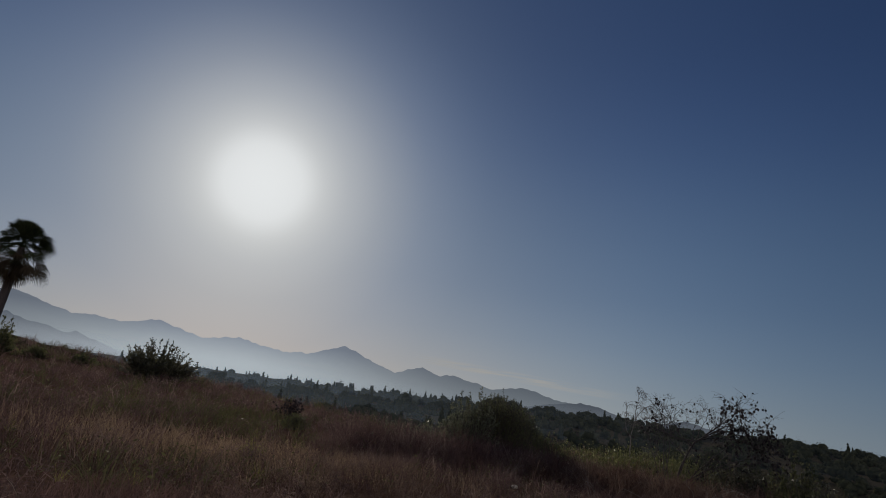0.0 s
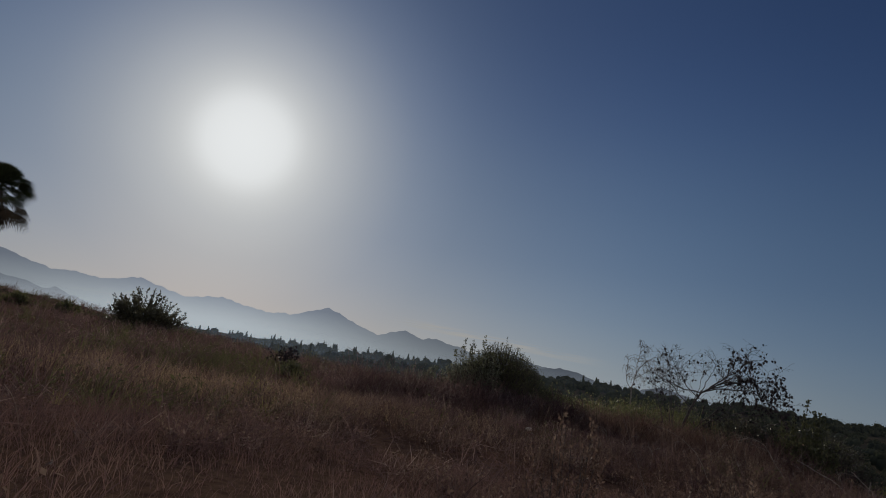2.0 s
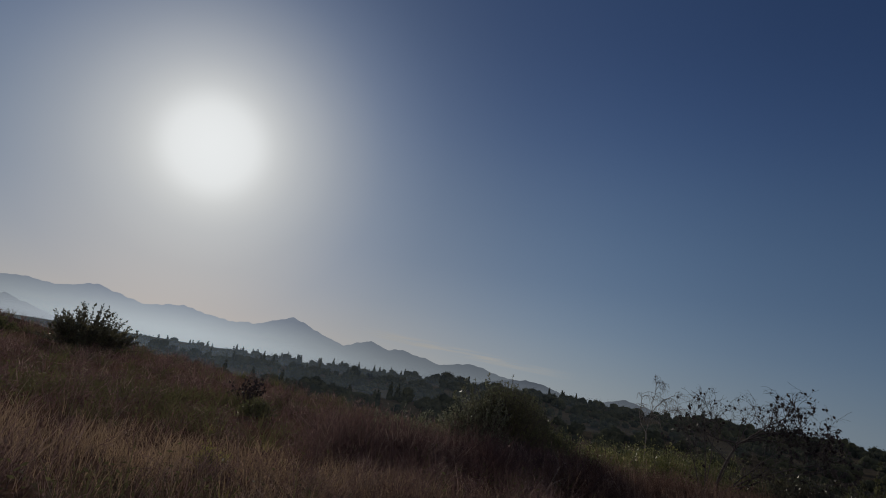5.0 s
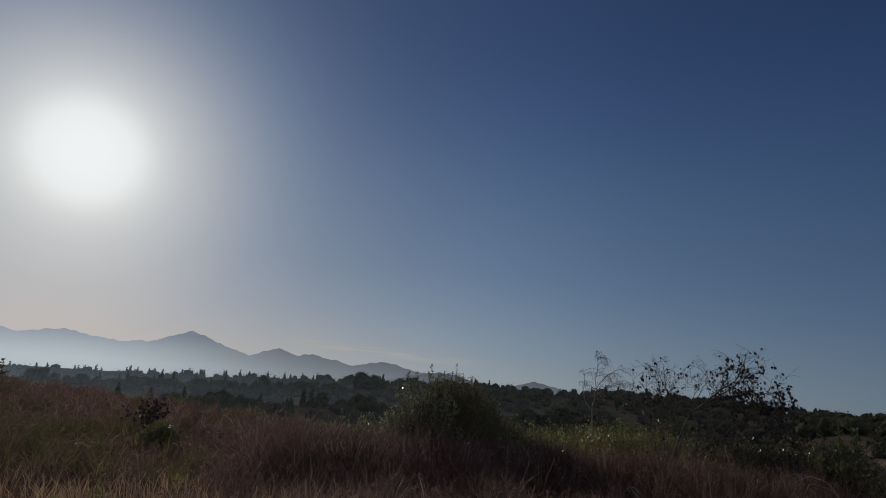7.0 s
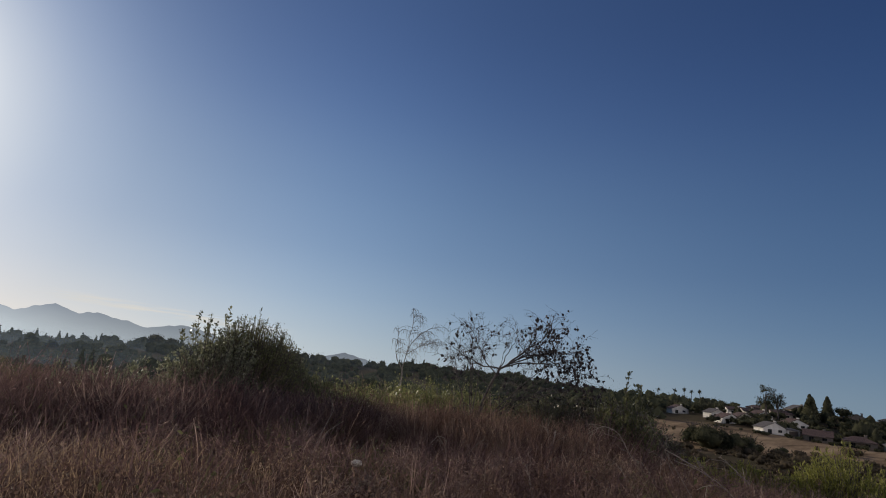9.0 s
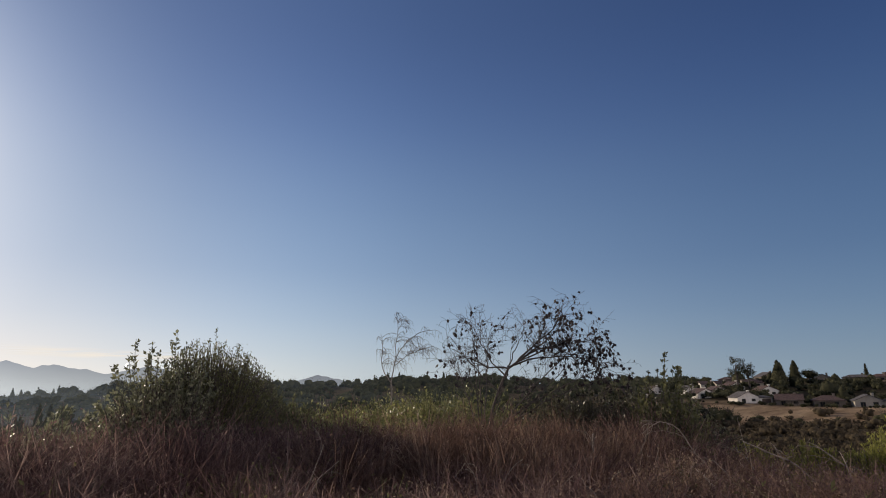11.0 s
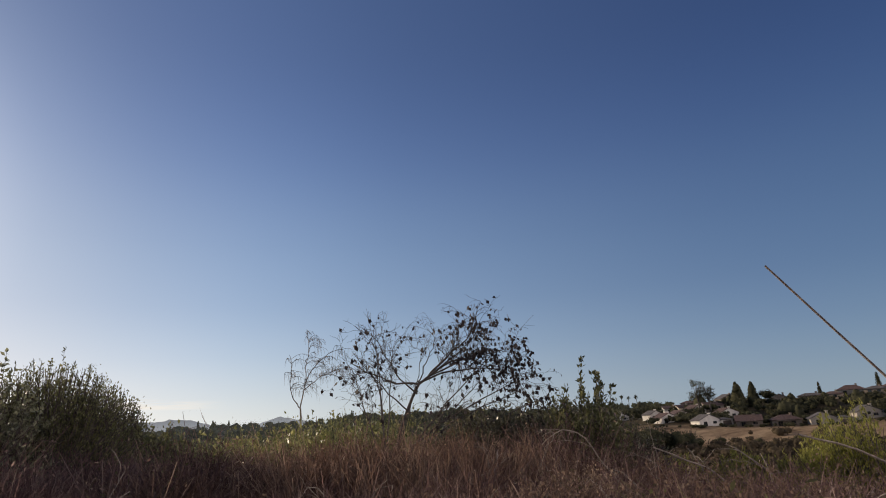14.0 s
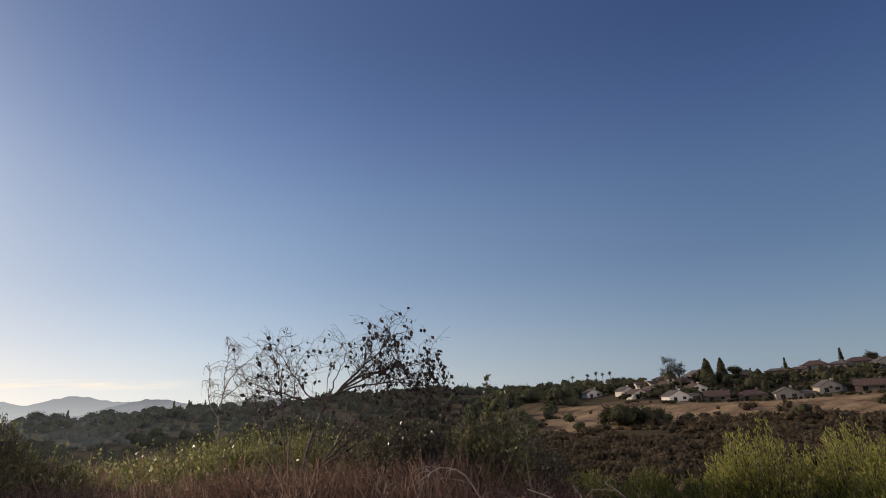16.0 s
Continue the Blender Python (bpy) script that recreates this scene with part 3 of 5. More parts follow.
def far_tree(name, az, dist, tall, wide, label, cone=False, trunk=0.25, count=700, group="", airy=False):
    x, y = far_polar(az, dist)
    ob = thing(name, (x, y, h1(x, y) - 0.1), label, "tree", group)
    r = np.random.default_rng(int(abs(az) * 100) + int(dist))
    t = Soup()
    t.tube([(0, 0, 0), (0.1, 0, tall * 0.3), (0, 0.1, tall * 0.7)], tall * 0.03, tall * 0.012, 7)
    if not cone:
        for k in range(5):
            a = r.uniform(0, 6.3)
            t.tube([(0, 0, tall * (0.25 + 0.06 * k)), (math.cos(a) * wide * 0.2, math.sin(a) * wide * 0.2, tall * 0.6),
                    (math.cos(a) * wide * 0.33, math.sin(a) * wide * 0.33, tall * 0.8)], tall * 0.012, tall * 0.004, 5)
    part("trunk", t.mesh("trunk", M_BARK, True), ob)
    c = Soup()
    if cone:
        crown_cloud(c, (0, 0, tall * 0.06), wide, tall * 0.94, count, tall * 0.06, r, cone=True)
    elif airy:
        # loose sprays of leaves at the ends of the limbs, with sky between them
        for k in range(16):
            a, q = r.uniform(0, 6.3), r.uniform(0.1, 0.42)
            tuft = np.array([math.cos(a) * wide * q, math.sin(a) * wide * q, tall * r.uniform(0.42, 0.97) * (1.05 - q * 0.5)])
            c.leaves(tuft + r.normal(size=(count // 16, 3)) * tall * np.array([0.045, 0.045, 0.035]), tall * 0.035, tall * 0.018, droop=0.5, r=r)
    else:
        crown_cloud(c, (0, 0, tall * trunk), wide, tall * (1 - trunk), count, tall * 0.055, r, 12)
    part("crown", c.mesh("crown", M_GARDEN), ob)
    return ob


far_tree("cypress_tree", 65.8, 374, 14.0, 10.5, "dark conical evergreen on the hilltop beside houses", True, count=1500)
far_tree("cypress_tree", 67.0, 380, 13.5, 8.5, "dark conical evergreen, blunt at its top, on the hilltop", True, count=1300)
far_tree("pine_tree", 68.0, 378, 11.0, 11.0, "round-headed dark pine on the hilltop", trunk=0.25, count=900)
far_tree("eucalyptus_tree", 62.6, 356, 20.0, 8.5, "tall airy eucalyptus on the slope", count=1500, airy=True)
far_tree("eucalyptus_tree", 63.5, 358, 19.0, 7.5, "second airy eucalyptus on the slope", count=1300, airy=True)
far_tree("cypress_tree", 75.9, 425, 11.0, 3.4, "thin dark cypress between hilltop roofs", True)
far_tree("round_tree", 77.9, 424, 11.5, 8.0, "dark round tree above the hilltop roofs", trunk=-0.05)
far_tree("round_tree", 79.4, 424, 9.0, 8.0, "lower dark round tree above the hilltop roofs", trunk=-0.05)
far_tree("cypress_tree", 71.9, 430, 9.0, 3.0, "small dark conifer on the hilltop", True)
far_tree("ridge_tree", 7.0, 690, 19.0, 17.0, "round-headed tree standing out of the wooded ridge", trunk=0.1, count=900)
far_tree("ridge_tree", 8.4, 690, 15.0, 16.0, "lower round-headed tree on the wooded ridge", trunk=0.1, count=800)
far_tree("valley_tree", 58.2, 236, 12.5, 15.0, "broad dark green tree at the edge of the dry field", trunk=-0.32, count=1300)
far_tree("valley_tree", 60.0, 237, 10.5, 12.0, "dark round tree at the edge of the dry field", trunk=-0.32, count=1000)
far_tree("valley_tree", 61.5, 239, 9.0, 9.0, "lower dark tree at the edge of the dry field", trunk=-0.32, count=900)
far_tree("valley_tree", 56.9, 243, 11.0, 9.0, "lower tree beside a broad tree at the field's edge", trunk=-0.32, count=900)
for k, (az, d, w) in enumerate([(66.8, 252, 5.0), (69.5, 258, 3.6), (72.6, 246, 9.0), (63.9, 246, 7.0), (54.2, 236, 6.5), (78.2, 268, 7.0)]):
    far_tree("field_bush", az, d, w * 0.75, w, "dark round bush standing alone in the dry field", trunk=-0.4, count=420, group="bushes in the field")


def far_palm(az, dist, tall):
    x, y = far_polar(az, dist)
    ob = thing("skyline_palm", (x, y, h1(x, y) - 0.1), "thin tall fan palm far off on the skyline", "palm tree", "palms on the skyline")
    r = np.random.default_rng(int(az * 50))
    t = Soup()
    t.tube([(0, 0, 0), (0.15, 0, tall * 0.5), (0, 0, tall)], 0.3, 0.2, 6)
    part("trunk", t.mesh("trunk", M_BARK, True), ob)
    c = Soup()
    c.leaves(np.repeat([[0, 0, tall]], 46, 0) + r.normal(size=(46, 3)) * 0.15, 2.2, 0.7, spread=1.0, way=np.array([[0, 0, 0.25]]), r=r)
    part("crown", c.mesh("crown", M_GARDEN), ob)


for az, dist, tall in ((55.3, 560, 13), (56.1, 575, 14.5), (56.7, 560, 13), (57.4, 590, 14), (53.9, 570, 13)):
    far_palm(az, dist, tall)


# ---- houses across the valley ----
def box(bm, x0, x1, y0, y1, z0, z1):
    v = [bm.verts.new(p) for p in ((x0, y0, z0), (x1, y0, z0), (x1, y1, z0), (x0, y1, z0), (x0, y0, z1), (x1, y0, z1), (x1, y1, z1), (x0, y1, z1))]
    for f in ((3, 2, 1, 0), (4, 5, 6, 7), (0, 1, 5, 4), (1, 2, 6, 5), (2, 3, 7, 6), (3, 0, 4, 7)):
        bm.faces.new([v[i] for i in f])


def gable_roof(bm, half, long, base, rise, across, over=0.55, thick=0.22, cx=0.0, cy=0.0):
    """Two slabs over a ridge. across: the ridge runs front to back."""
    lip = base - rise * over / half
    line = [(-half - over, lip), (0, base + rise + 0.02), (half + over, lip)]
    rows = []
    for e in (-long - over * 0.7, long + over * 0.7):
        pts = [(p, q + 0.03) for p, q in line] + [(p, q + 0.03 + thick) for p, q in reversed(line)]
        rows.append([bm.verts.new((p + cx, e + cy, q) if across else (e + cx, p + cy, q)) for p, q in pts])
    bm.faces.new(rows[0])
    bm.faces.new(list(reversed(rows[1])))
    for k in range(6):
        bm.faces.new((rows[0][k], rows[1][k], rows[1][(k + 1) % 6], rows[0][(k + 1) % 6]))


def hip_roof(bm, w, d, base, rise, over=0.6, thick=0.22, cx=0.0, cy=0.0):
    """Four slopes that meet in a short ridge along the longer side."""
    a, b = w + over, d + over
    ridge = max(0.0, a - b), max(0.0, b - a)
    low = [bm.verts.new((cx + i * a, cy + j * b, base - 0.12)) for i, j in ((-1, -1), (1, -1), (1, 1), (-1, 1))]
    mid = [bm.verts.new((cx + i * a, cy + j * b, base - 0.12 + thick)) for i, j in ((-1, -1), (1, -1), (1, 1), (-1, 1))]
    e0 = bm.verts.new((cx - ridge[0], cy - ridge[1], base + rise))
    e1 = bm.verts.new((cx + ridge[0] + 0.05, cy + ridge[1] + 0.05, base + rise))
    bm.faces.new(list(reversed(low)))
    for k in range(4):
        bm.faces.new((low[k], low[(k + 1) % 4], mid[(k + 1) % 4], mid[k]))
    if ridge[0] >= ridge[1]:
        faces = ((mid[0], mid[1], e1, e0), (mid[1], mid[2], e1), (mid[2], mid[3], e0, e1), (mid[3], mid[0], e0))
    else:
        faces = ((mid[0], mid[1], e0), (mid[1], mid[2], e1, e0), (mid[2], mid[3], e1), (mid[3], mid[0], e0, e1))
    for f in faces:
        bm.faces.new(f)


def house(az, dist, wide, deep, storeys, wall_mat, roof_mat, label, gable=False, turn=0.0, windows=3, chimney=True, rise=None, hip=False, wing=0, porch=False):
    """A house whose front, at -y, looks to the knoll. gable: the gable end is the front; wing: a lower part on that side; porch: a covered terrace before the front."""
    x, y = far_polar(az, dist)
    ob = thing("house", (x, y, h1(x, y) - 0.2), label, "house", "houses across the valley")
    ob.rotation_euler = (0, 0, radians(-az + turn))
    wide, deep, windows = wide * 0.8, deep * 0.85, max(2, windows - 1)
    tall = 2.7 * storeys
    w, d = wide / 2, deep / 2
    rise = rise or (0.2 * min(wide, deep) if hip else 0.22 * (wide if gable else deep))
    bm = bmesh.new()
    if hip:
        box(bm, -w, w, -d, d, -0.6, tall)
    else:
        prof = [(-w, -0.6), (w, -0.6), (w, tall), (0, tall + rise), (-w, tall)] if gable else [(-d, -0.6), (d, -0.6), (d, tall), (0, tall + rise), (-d, tall)]
        ends = []
        for e in ((-d, d) if gable else (-w, w)):
            ends.append([bm.verts.new((p, e, q) if gable else (e, p, q)) for p, q in prof])
        bm.faces.new(ends[0])
        bm.faces.new(list(reversed(ends[1])))
        for k in range(5):
            bm.faces.new((ends[0][k], ends[1][k], ends[1][(k + 1) % 5], ends[0][(k + 1) % 5]))
    bmesh.ops.recalc_face_normals(bm, faces=bm.faces)
    part("wall", bm_mesh("wall", bm, wall_mat), ob)
    bm = bmesh.new()
    if hip:
        hip_roof(bm, w, d, tall, rise)
    else:
        gable_roof(bm, w if gable else d, d if gable else w, tall, rise, gable)
    bmesh.ops.recalc_face_normals(bm, faces=bm.faces)
    roof = part("roof", bm_mesh("roof", bm, roof_mat), ob)
    if wing:
        ww, wd, wt = wide * 0.28, deep * 0.38, 2.5
        cx, cy = wing * (w + ww - 0.05), -d * 0.35
        bm = bmesh.new()
        box(bm, cx - ww, cx + ww, cy - wd, cy + wd, -0.6, wt)
        part("wing_wall", bm_mesh("wing_wall", bm, wall_mat), ob)
        bm = bmesh.new()
        hip_roof(bm, ww, wd, wt, 1.0, 0.5, 0.2, cx, cy)
        bmesh.ops.recalc_face_normals(bm, faces=bm.faces)
        part("wing_roof", bm_mesh("wing_roof", bm, roof_mat), ob)
        bm = bmesh.new()
        box(bm, cx - ww * 0.7, cx + ww * 0.7, cy - wd - 0.08, cy - wd + 0.03, -0.1, 2.0)
        part("garage_door", bm_mesh("garage_door", bm, M_TRIM), ob, "dark wide garage door")
    if porch:
        bm = bmesh.new()
        box(bm, -w * 0.7, w * 0.55, -d - 2.6, -d - 0.05, 2.35, 2.52)
        part("porch_roof", bm_mesh("porch_roof", bm, M_TRIM), ob)
        for k in range(4):
            px = -w * 0.68 + k * w * 0.4
            bm = bmesh.new()
            box(bm, px - 0.09, px + 0.09, -d - 2.55, -d - 2.37, -0.6, 2.35)
            part("porch_post", bm_mesh("porch_post", bm, M_TRIM), ob)
    if chimney:
        bm = bmesh.new()
        cx = wide * 0.22
        box(bm, cx - 0.5, cx + 0.5, -0.4, 0.4, tall, tall + rise + 0.6)
        box(bm, cx - 0.6, cx + 0.6, -0.5, 0.5, tall + rise + 0.6, tall + rise + 0.8)
        part("chimney", bm_mesh("chimney", bm, wall_mat), roof)
    for s in range(storeys):
        for k in range(windows):
            cx = (k + 0.5) / windows * (wide - 1.2) - wide / 2 + 0.6
            door = s == 0 and k == 0
            cz, hh = (1.05, 1.05) if door else (s * 2.7 + 1.5, 0.6)
            bm = bmesh.new()
            box(bm, cx - 0.95, cx + 0.95, -d - 0.06, -d + 0.05, cz - hh, cz + hh)
            win = part("terrace_door" if door else "window", bm_mesh("window", bm, M_TRIM), ob)
            for side in (-1, 1):
                bm = bmesh.new()
                box(bm, cx + side * 0.45 - 0.4, cx + side * 0.45 + 0.4, -d - 0.09, -d - 0.062, cz - hh + 0.1, cz + hh - 0.1)
                part("pane", bm_mesh("pane", bm, M_GLASS), win)
    return ob


house(55.6, 395, 13, 9, 1, M_STUCCO, M_TILE, "white bungalow with a steep dark gable among trees", True, 25)
house(59.6, 335, 12, 9, 1, M_STUCCO, M_TILE, "white stucco house with a dark gabled roof", True, 35, wing=1)
house(60.8, 345, 12, 9, 1, M_CREAM, M_TILE, "cream stucco house with a clay tile roof", True, 28)
house(62.9, 318, 14, 9, 1, M_STUCCO, M_TILE_GREY, "white gabled house with a low grey roof", True, 32, wing=1)
house(66.3, 318, 14, 10, 1, M_TAN, M_TILE, "low tan house with a red-brown tile roof and a shady terrace", porch=True, rise=2.3)
house(69.0, 320, 15, 10, 1, M_TAN, M_TILE, "low tan house with a long brown hipped roof", hip=True, porch=True, turn=8, rise=2.2)
house(71.6, 318, 13, 10, 1, M_CREAM, M_TILE_GREY, "cream house with a broad gable facing the field", True, 10, 2, wing=1)
house(74.6, 324, 13, 8, 1, M_CREAM, M_TILE_GREY, "pale house with a high grey gable above the dry field", True, 24, wing=1, rise=2.6)
house(77.6, 322, 17, 10, 1, M_TAN, M_TILE, "long low house with a red-brown tile roof", porch=True, rise=2.3)
house(80.8, 322, 16, 10, 1, M_CREAM, M_TILE, "low cream house with a brown hipped roof", hip=True)
house(68.9, 402, 13, 9, 1, M_TAN, M_TILE_GREY, "tan house with a low gable on the hilltop", True)
house(71.2, 415, 17, 9, 1, M_TAN, M_TILE_GREY, "low house with a grey hipped roof on the hilltop", hip=True)
house(74.0, 420, 17, 10, 1, M_CREAM, M_TILE, "cream house with a brown hipped roof on the hilltop", hip=True, rise=2.6)
house(77.0, 420, 18, 10, 1, M_TAN, M_TILE, "wide tan house with a hipped tile roof on the hilltop", hip=True, rise=2.4, turn=12)
house(79.8, 415, 14, 10, 2, M_CREAM, M_TILE, "two-storey cream house on the hilltop", hip=True, rise=2.0)
house(61.9, 400, 14, 9, 1, M_TAN, M_TILE, "tan house with a brown roof halfway up the slope", hip=True)
house(60.2, 420, 14, 9, 1, M_STUCCO, M_TILE, "white house with a brown roof between trees", False, 20)
house(57.5, 430, 14, 9, 1, M_CREAM, M_TILE_GREY, "pale house half hidden by trees", hip=True)
house(64.6, 345, 13, 9, 1, M_STUCCO, M_TILE, "white house with a red-brown gable half hidden by trees", True, 30)
house(63.6, 372, 13, 9, 1, M_CREAM, M_TILE, "pale house with a tile roof on the wooded slope", False, 25)
house(64.9, 398, 14, 9, 1, M_TAN, M_TILE_GREY, "tan house high on the wooded slope", True, 30)
house(72.7, 406, 12, 9, 1, M_TAN, M_TILE, "small tan house with a low hipped roof on the hilltop", hip=True, turn=-15)
house(75.6, 409, 12, 9, 1, M_TAN, M_TILE_GREY, "tan house with a low grey hipped roof on the hilltop", False, -12, hip=True)
house(78.6, 404, 13, 9, 1, M_CREAM, M_TILE_GREY, "cream gabled house on the hilltop", True, 22)
house(66.0, 385, 12, 8, 1, M_STUCCO, M_TILE, "white house beside two dark conical evergreens", hip=True)
house(62.2, 362, 12, 8, 1, M_STUCCO, M_TILE, "small white house with a brown roof among garden trees", True, 40)
house(61.3, 378, 12, 8, 1, M_CREAM, M_TILE, "small cream house with a brown roof among garden trees", False, 30)
house(58.6, 372, 12, 8, 1, M_STUCCO, M_TILE_GREY, "small white house with a grey roof among garden trees", True, 40)


def make_garden_trees():
    r = np.random.default_rng(31)
    s = Soup()
    for k in range(760):
        a = r.uniform(48, 92)
        d = r.uniform(330, 420) if a > 61 else r.uniform(380, 640)
        t = r.uniform(4, 10) if a < 61 else r.uniform(3, 8) if d < 385 else r.uniform(1.8, 3.4)
        x, y = polar(a, d)
        crown_cloud(s, (x, y, h1(x, y) - 0.3), t * r.uniform(0.8, 1.4), t, 44, 1.0, r, 5, r.uniform() < 0.1)
    for k in range(190):
        a, d = r.uniform(59, 86), r.uniform(302, 311) if k < 100 else r.uniform(322, 330)
        x, y = polar(a, d)
        w = r.uniform(1.2, 3.4) if k < 100 else r.uniform(4, 7.5)
        crown_cloud(s, (x, y, h1(x, y) - 0.2), w, w * 0.8, 80, 0.5, r, 5)
    tagged(new("garden_trees", s.mesh("garden_trees", M_GARDEN, True)), "dark garden trees and hedges round the houses", "trees", kind="stuff")


make_garden_trees()


# ---- thin cloud, low and far off ----
def make_cirrus():
    mat, n = material("thin_cloud")
    streak = n.add("ShaderNodeMapping", {0: n.add("ShaderNodeTexCoord").outputs["Object"], "Scale": (0.0016, 0.0016, 0.03)}).outputs[0]
    wisp = n.add("ShaderNodeTexNoise", {"Vector": streak, "Scale": 1.6, "Detail": 6.0, "Roughness": 0.6}).outputs[0]
    u = n.add("ShaderNodeUVMap").outputs[0]
    uv = n.add("ShaderNodeSeparateXYZ", {0: u})
    fade = n.math("MULTIPLY", n.math("MULTIPLY", uv.outputs["Y"], n.math("SUBTRACT", 1.0, uv.outputs["Y"])), 4.0)
    ends = n.math("MULTIPLY", n.math("MULTIPLY", uv.outputs["X"], n.math("SUBTRACT", 1.0, uv.outputs["X"])), 4.0)
    body = n.math("MULTIPLY", n.math("MULTIPLY", fade, ends), n.ramp(wisp, [(0.36, (0, 0, 0)), (0.62, (1, 1, 1))]))
    # the cloud's sunlit brightness is put in as its own glow
    glow = n.add("ShaderNodeEmission", {0: (1.0, 0.93, 0.83, 1), 1: 1.1})
    clear = n.add("ShaderNodeBsdfTransparent")
    both = n.add("ShaderNodeMixShader", {0: n.math("MULTIPLY", body, 0.75), 1: clear.outputs[0], 2: glow.outputs[0]})
    n.add("ShaderNodeOutputMaterial", {0: both.outputs[0]})
    bm = bmesh.new()
    layer = bm.loops.layers.uv.new("UVMap")
    lo, hi, steps, dist = -3.0, 20.0, 24, 4600
    cols = []
    for k in range(steps + 1):
        az = lo + (hi - lo) * k / steps
        el = 3.25 - 0.05 * (az - lo)
        x, y = polar(az, dist)
        cols.append([bm.verts.new((x, y, dist * math.tan(radians(el + e)))) for e in (-0.5, 0.5)])
    for k in range(steps):
        f = bm.faces.new((cols[k][0], cols[k + 1][0], cols[k + 1][1], cols[k][1]))
        for loop, (a, b) in zip(f.loops, ((k, 0), (k + 1, 0), (k + 1, 1), (k, 1))):
            loop[layer].uv = (a / steps, b)
    tagged(new("backdrop_cloud", bm_mesh("backdrop_cloud", bm, mat)), "thin pale streak of cloud above the mountains", "cloud", kind="structure")


make_cirrus()


# ---- shrubs on the knoll ----
def curve(a, b, c, n):
    """Points along a bow from a by b to c."""
    t = np.linspace(0, 1, n)[:, None]
    return (1 - t) ** 2 * np.asarray(a, float) + 2 * t * (1 - t) * np.asarray(b, float) + t * t * np.asarray(c, float)


def grow(s, tips, start, way, length, radius, depth, r, bend=0.25, split=(2, 4), shrink=0.62, gravity=0.0, sides=5, spread=0.75):
    """A limb that bends and forks; the places along its last twigs go into tips."""
    p = np.array(start, float)
    d = np.array(way, float)
    d /= np.linalg.norm(d)
    pts = [p.copy()]
    for k in range(5):
        d = d + r.normal(size=3) * bend * 0.35
        d[2] -= gravity
        d /= np.linalg.norm(d)
        p = p + d * length / 5
        pts.append(p.copy())
    s.tube(pts, radius, radius * 0.55, sides)
    if depth == 0:
        for q in pts[1:]:
            tips.append((q, d))
        return
    for k in range(r.integers(split[0], split[1] + 1)):
        j = r.integers(2, 6) if k else 5
        side = r.normal(size=3) * spread
        grow(s, tips, pts[j], d + side, length * shrink * r.uniform(0.75, 1.2), max(radius * 0.55, 0.0038), depth - 1, r, bend, split, shrink, gravity, max(3, sides - 1), spread)


def bush(name, x, y, wide, tall, shoots, leaf, mat, label, seed, up=1.2, per=9, stem=0.014, wands=0, wand=1.35, wid=0.45, lean=0.0, flat=2.2, low=0.25, fuzz=0.02, even=0.62, wand_leaf=1.0, group=""):
    """A rounded bush of leafy shoots from many stems, with some wands that stand out of it."""
    r = np.random.default_rng(seed)
    ob = thing(name, (x, y, h1(x, y)), label, "bush", group)
    st, lf = Soup(), Soup()
    where, ways = [], []
    for k in range(shoots + wands):
        a, q = r.uniform(0, 2 * math.pi), math.sqrt(r.uniform())
        bump = 1 + 0.16 * math.sin(3 * a + seed) + 0.1 * math.sin(7 * a + 2 * seed)
        ex, ey = math.cos(a) * q * wide / 2 * bump, math.sin(a) * q * wide / 2 * bump
        ez = tall * (1 - (1 - low) * q ** flat) * r.uniform(even, 1.0)
        n = per
        if k >= shoots:
            ez, n = tall * (1 - 0.55 * q ** 2) * r.uniform(1.0, wand), int(per * 2.6)
            ex, ey = ex * 0.95, ey * 0.95
        base = np.array([ex * 0.3, ey * 0.3, 0])
        mid = np.array([ex * 0.75 + r.normal() * 0.08, ey * 0.75 + r.normal() * 0.08, ez * 0.5])
        end = np.array([ex * (1.12 if k < shoots else 1.0) + lean * ez, ey, ez])
        st.tube(curve(base, mid, end, 6), stem * r.uniform(0.6, 1.1), stem * 0.2, 4)
        u = r.uniform(0.35, 1.0, n)[:, None]
        p = (1 - u) ** 2 * base + 2 * u * (1 - u) * mid + u * u * end
        where.append(p + r.normal(size=(n, 3)) * (fuzz if k < shoots else leaf * 0.25))
        ways.append(np.repeat((end - mid)[None] / np.linalg.norm(end - mid), n, 0) * up)
    part("branchwork", st.mesh("branchwork", M_BARK, True), ob)
    for pick, size in ((slice(0, shoots), leaf), (slice(shoots, None), leaf * wand_leaf)):
        if where[pick]:
            lf.leaves(np.concatenate(where[pick]), size, size * wid, way=np.concatenate(ways[pick]), spread=0.7, r=r)
    part("foliage", lf.mesh("foliage", mat), ob)
    return ob


bush("evergreen_bush", 2.75, 20.45, 2.5, 2.3, 820, 0.054, M_BUSH, "dense rounded olive-green bush in dry brush", 41, up=1.1, per=36, wands=60, wand=1.1, wid=0.42, fuzz=0.06, even=0.84, flat=2.6)
bush("evergreen_bush", 3.6, 21.3, 2.0, 2.05, 520, 0.06, M_BUSH, "lower olive-green bush on the flank of a larger one", 61, up=1.1, per=30, wands=30, wand=1.08, wid=0.42, fuzz=0.06, even=0.8, flat=2.6)
bush("low_bush", 4.6, 21.0, 1.6, 1.25, 240, 0.07, M_BUSH, "low dark green bush beside taller bushes", 62, up=0.9, per=26, wands=20, wand=1.12, wid=0.45, fuzz=0.07, even=0.75)
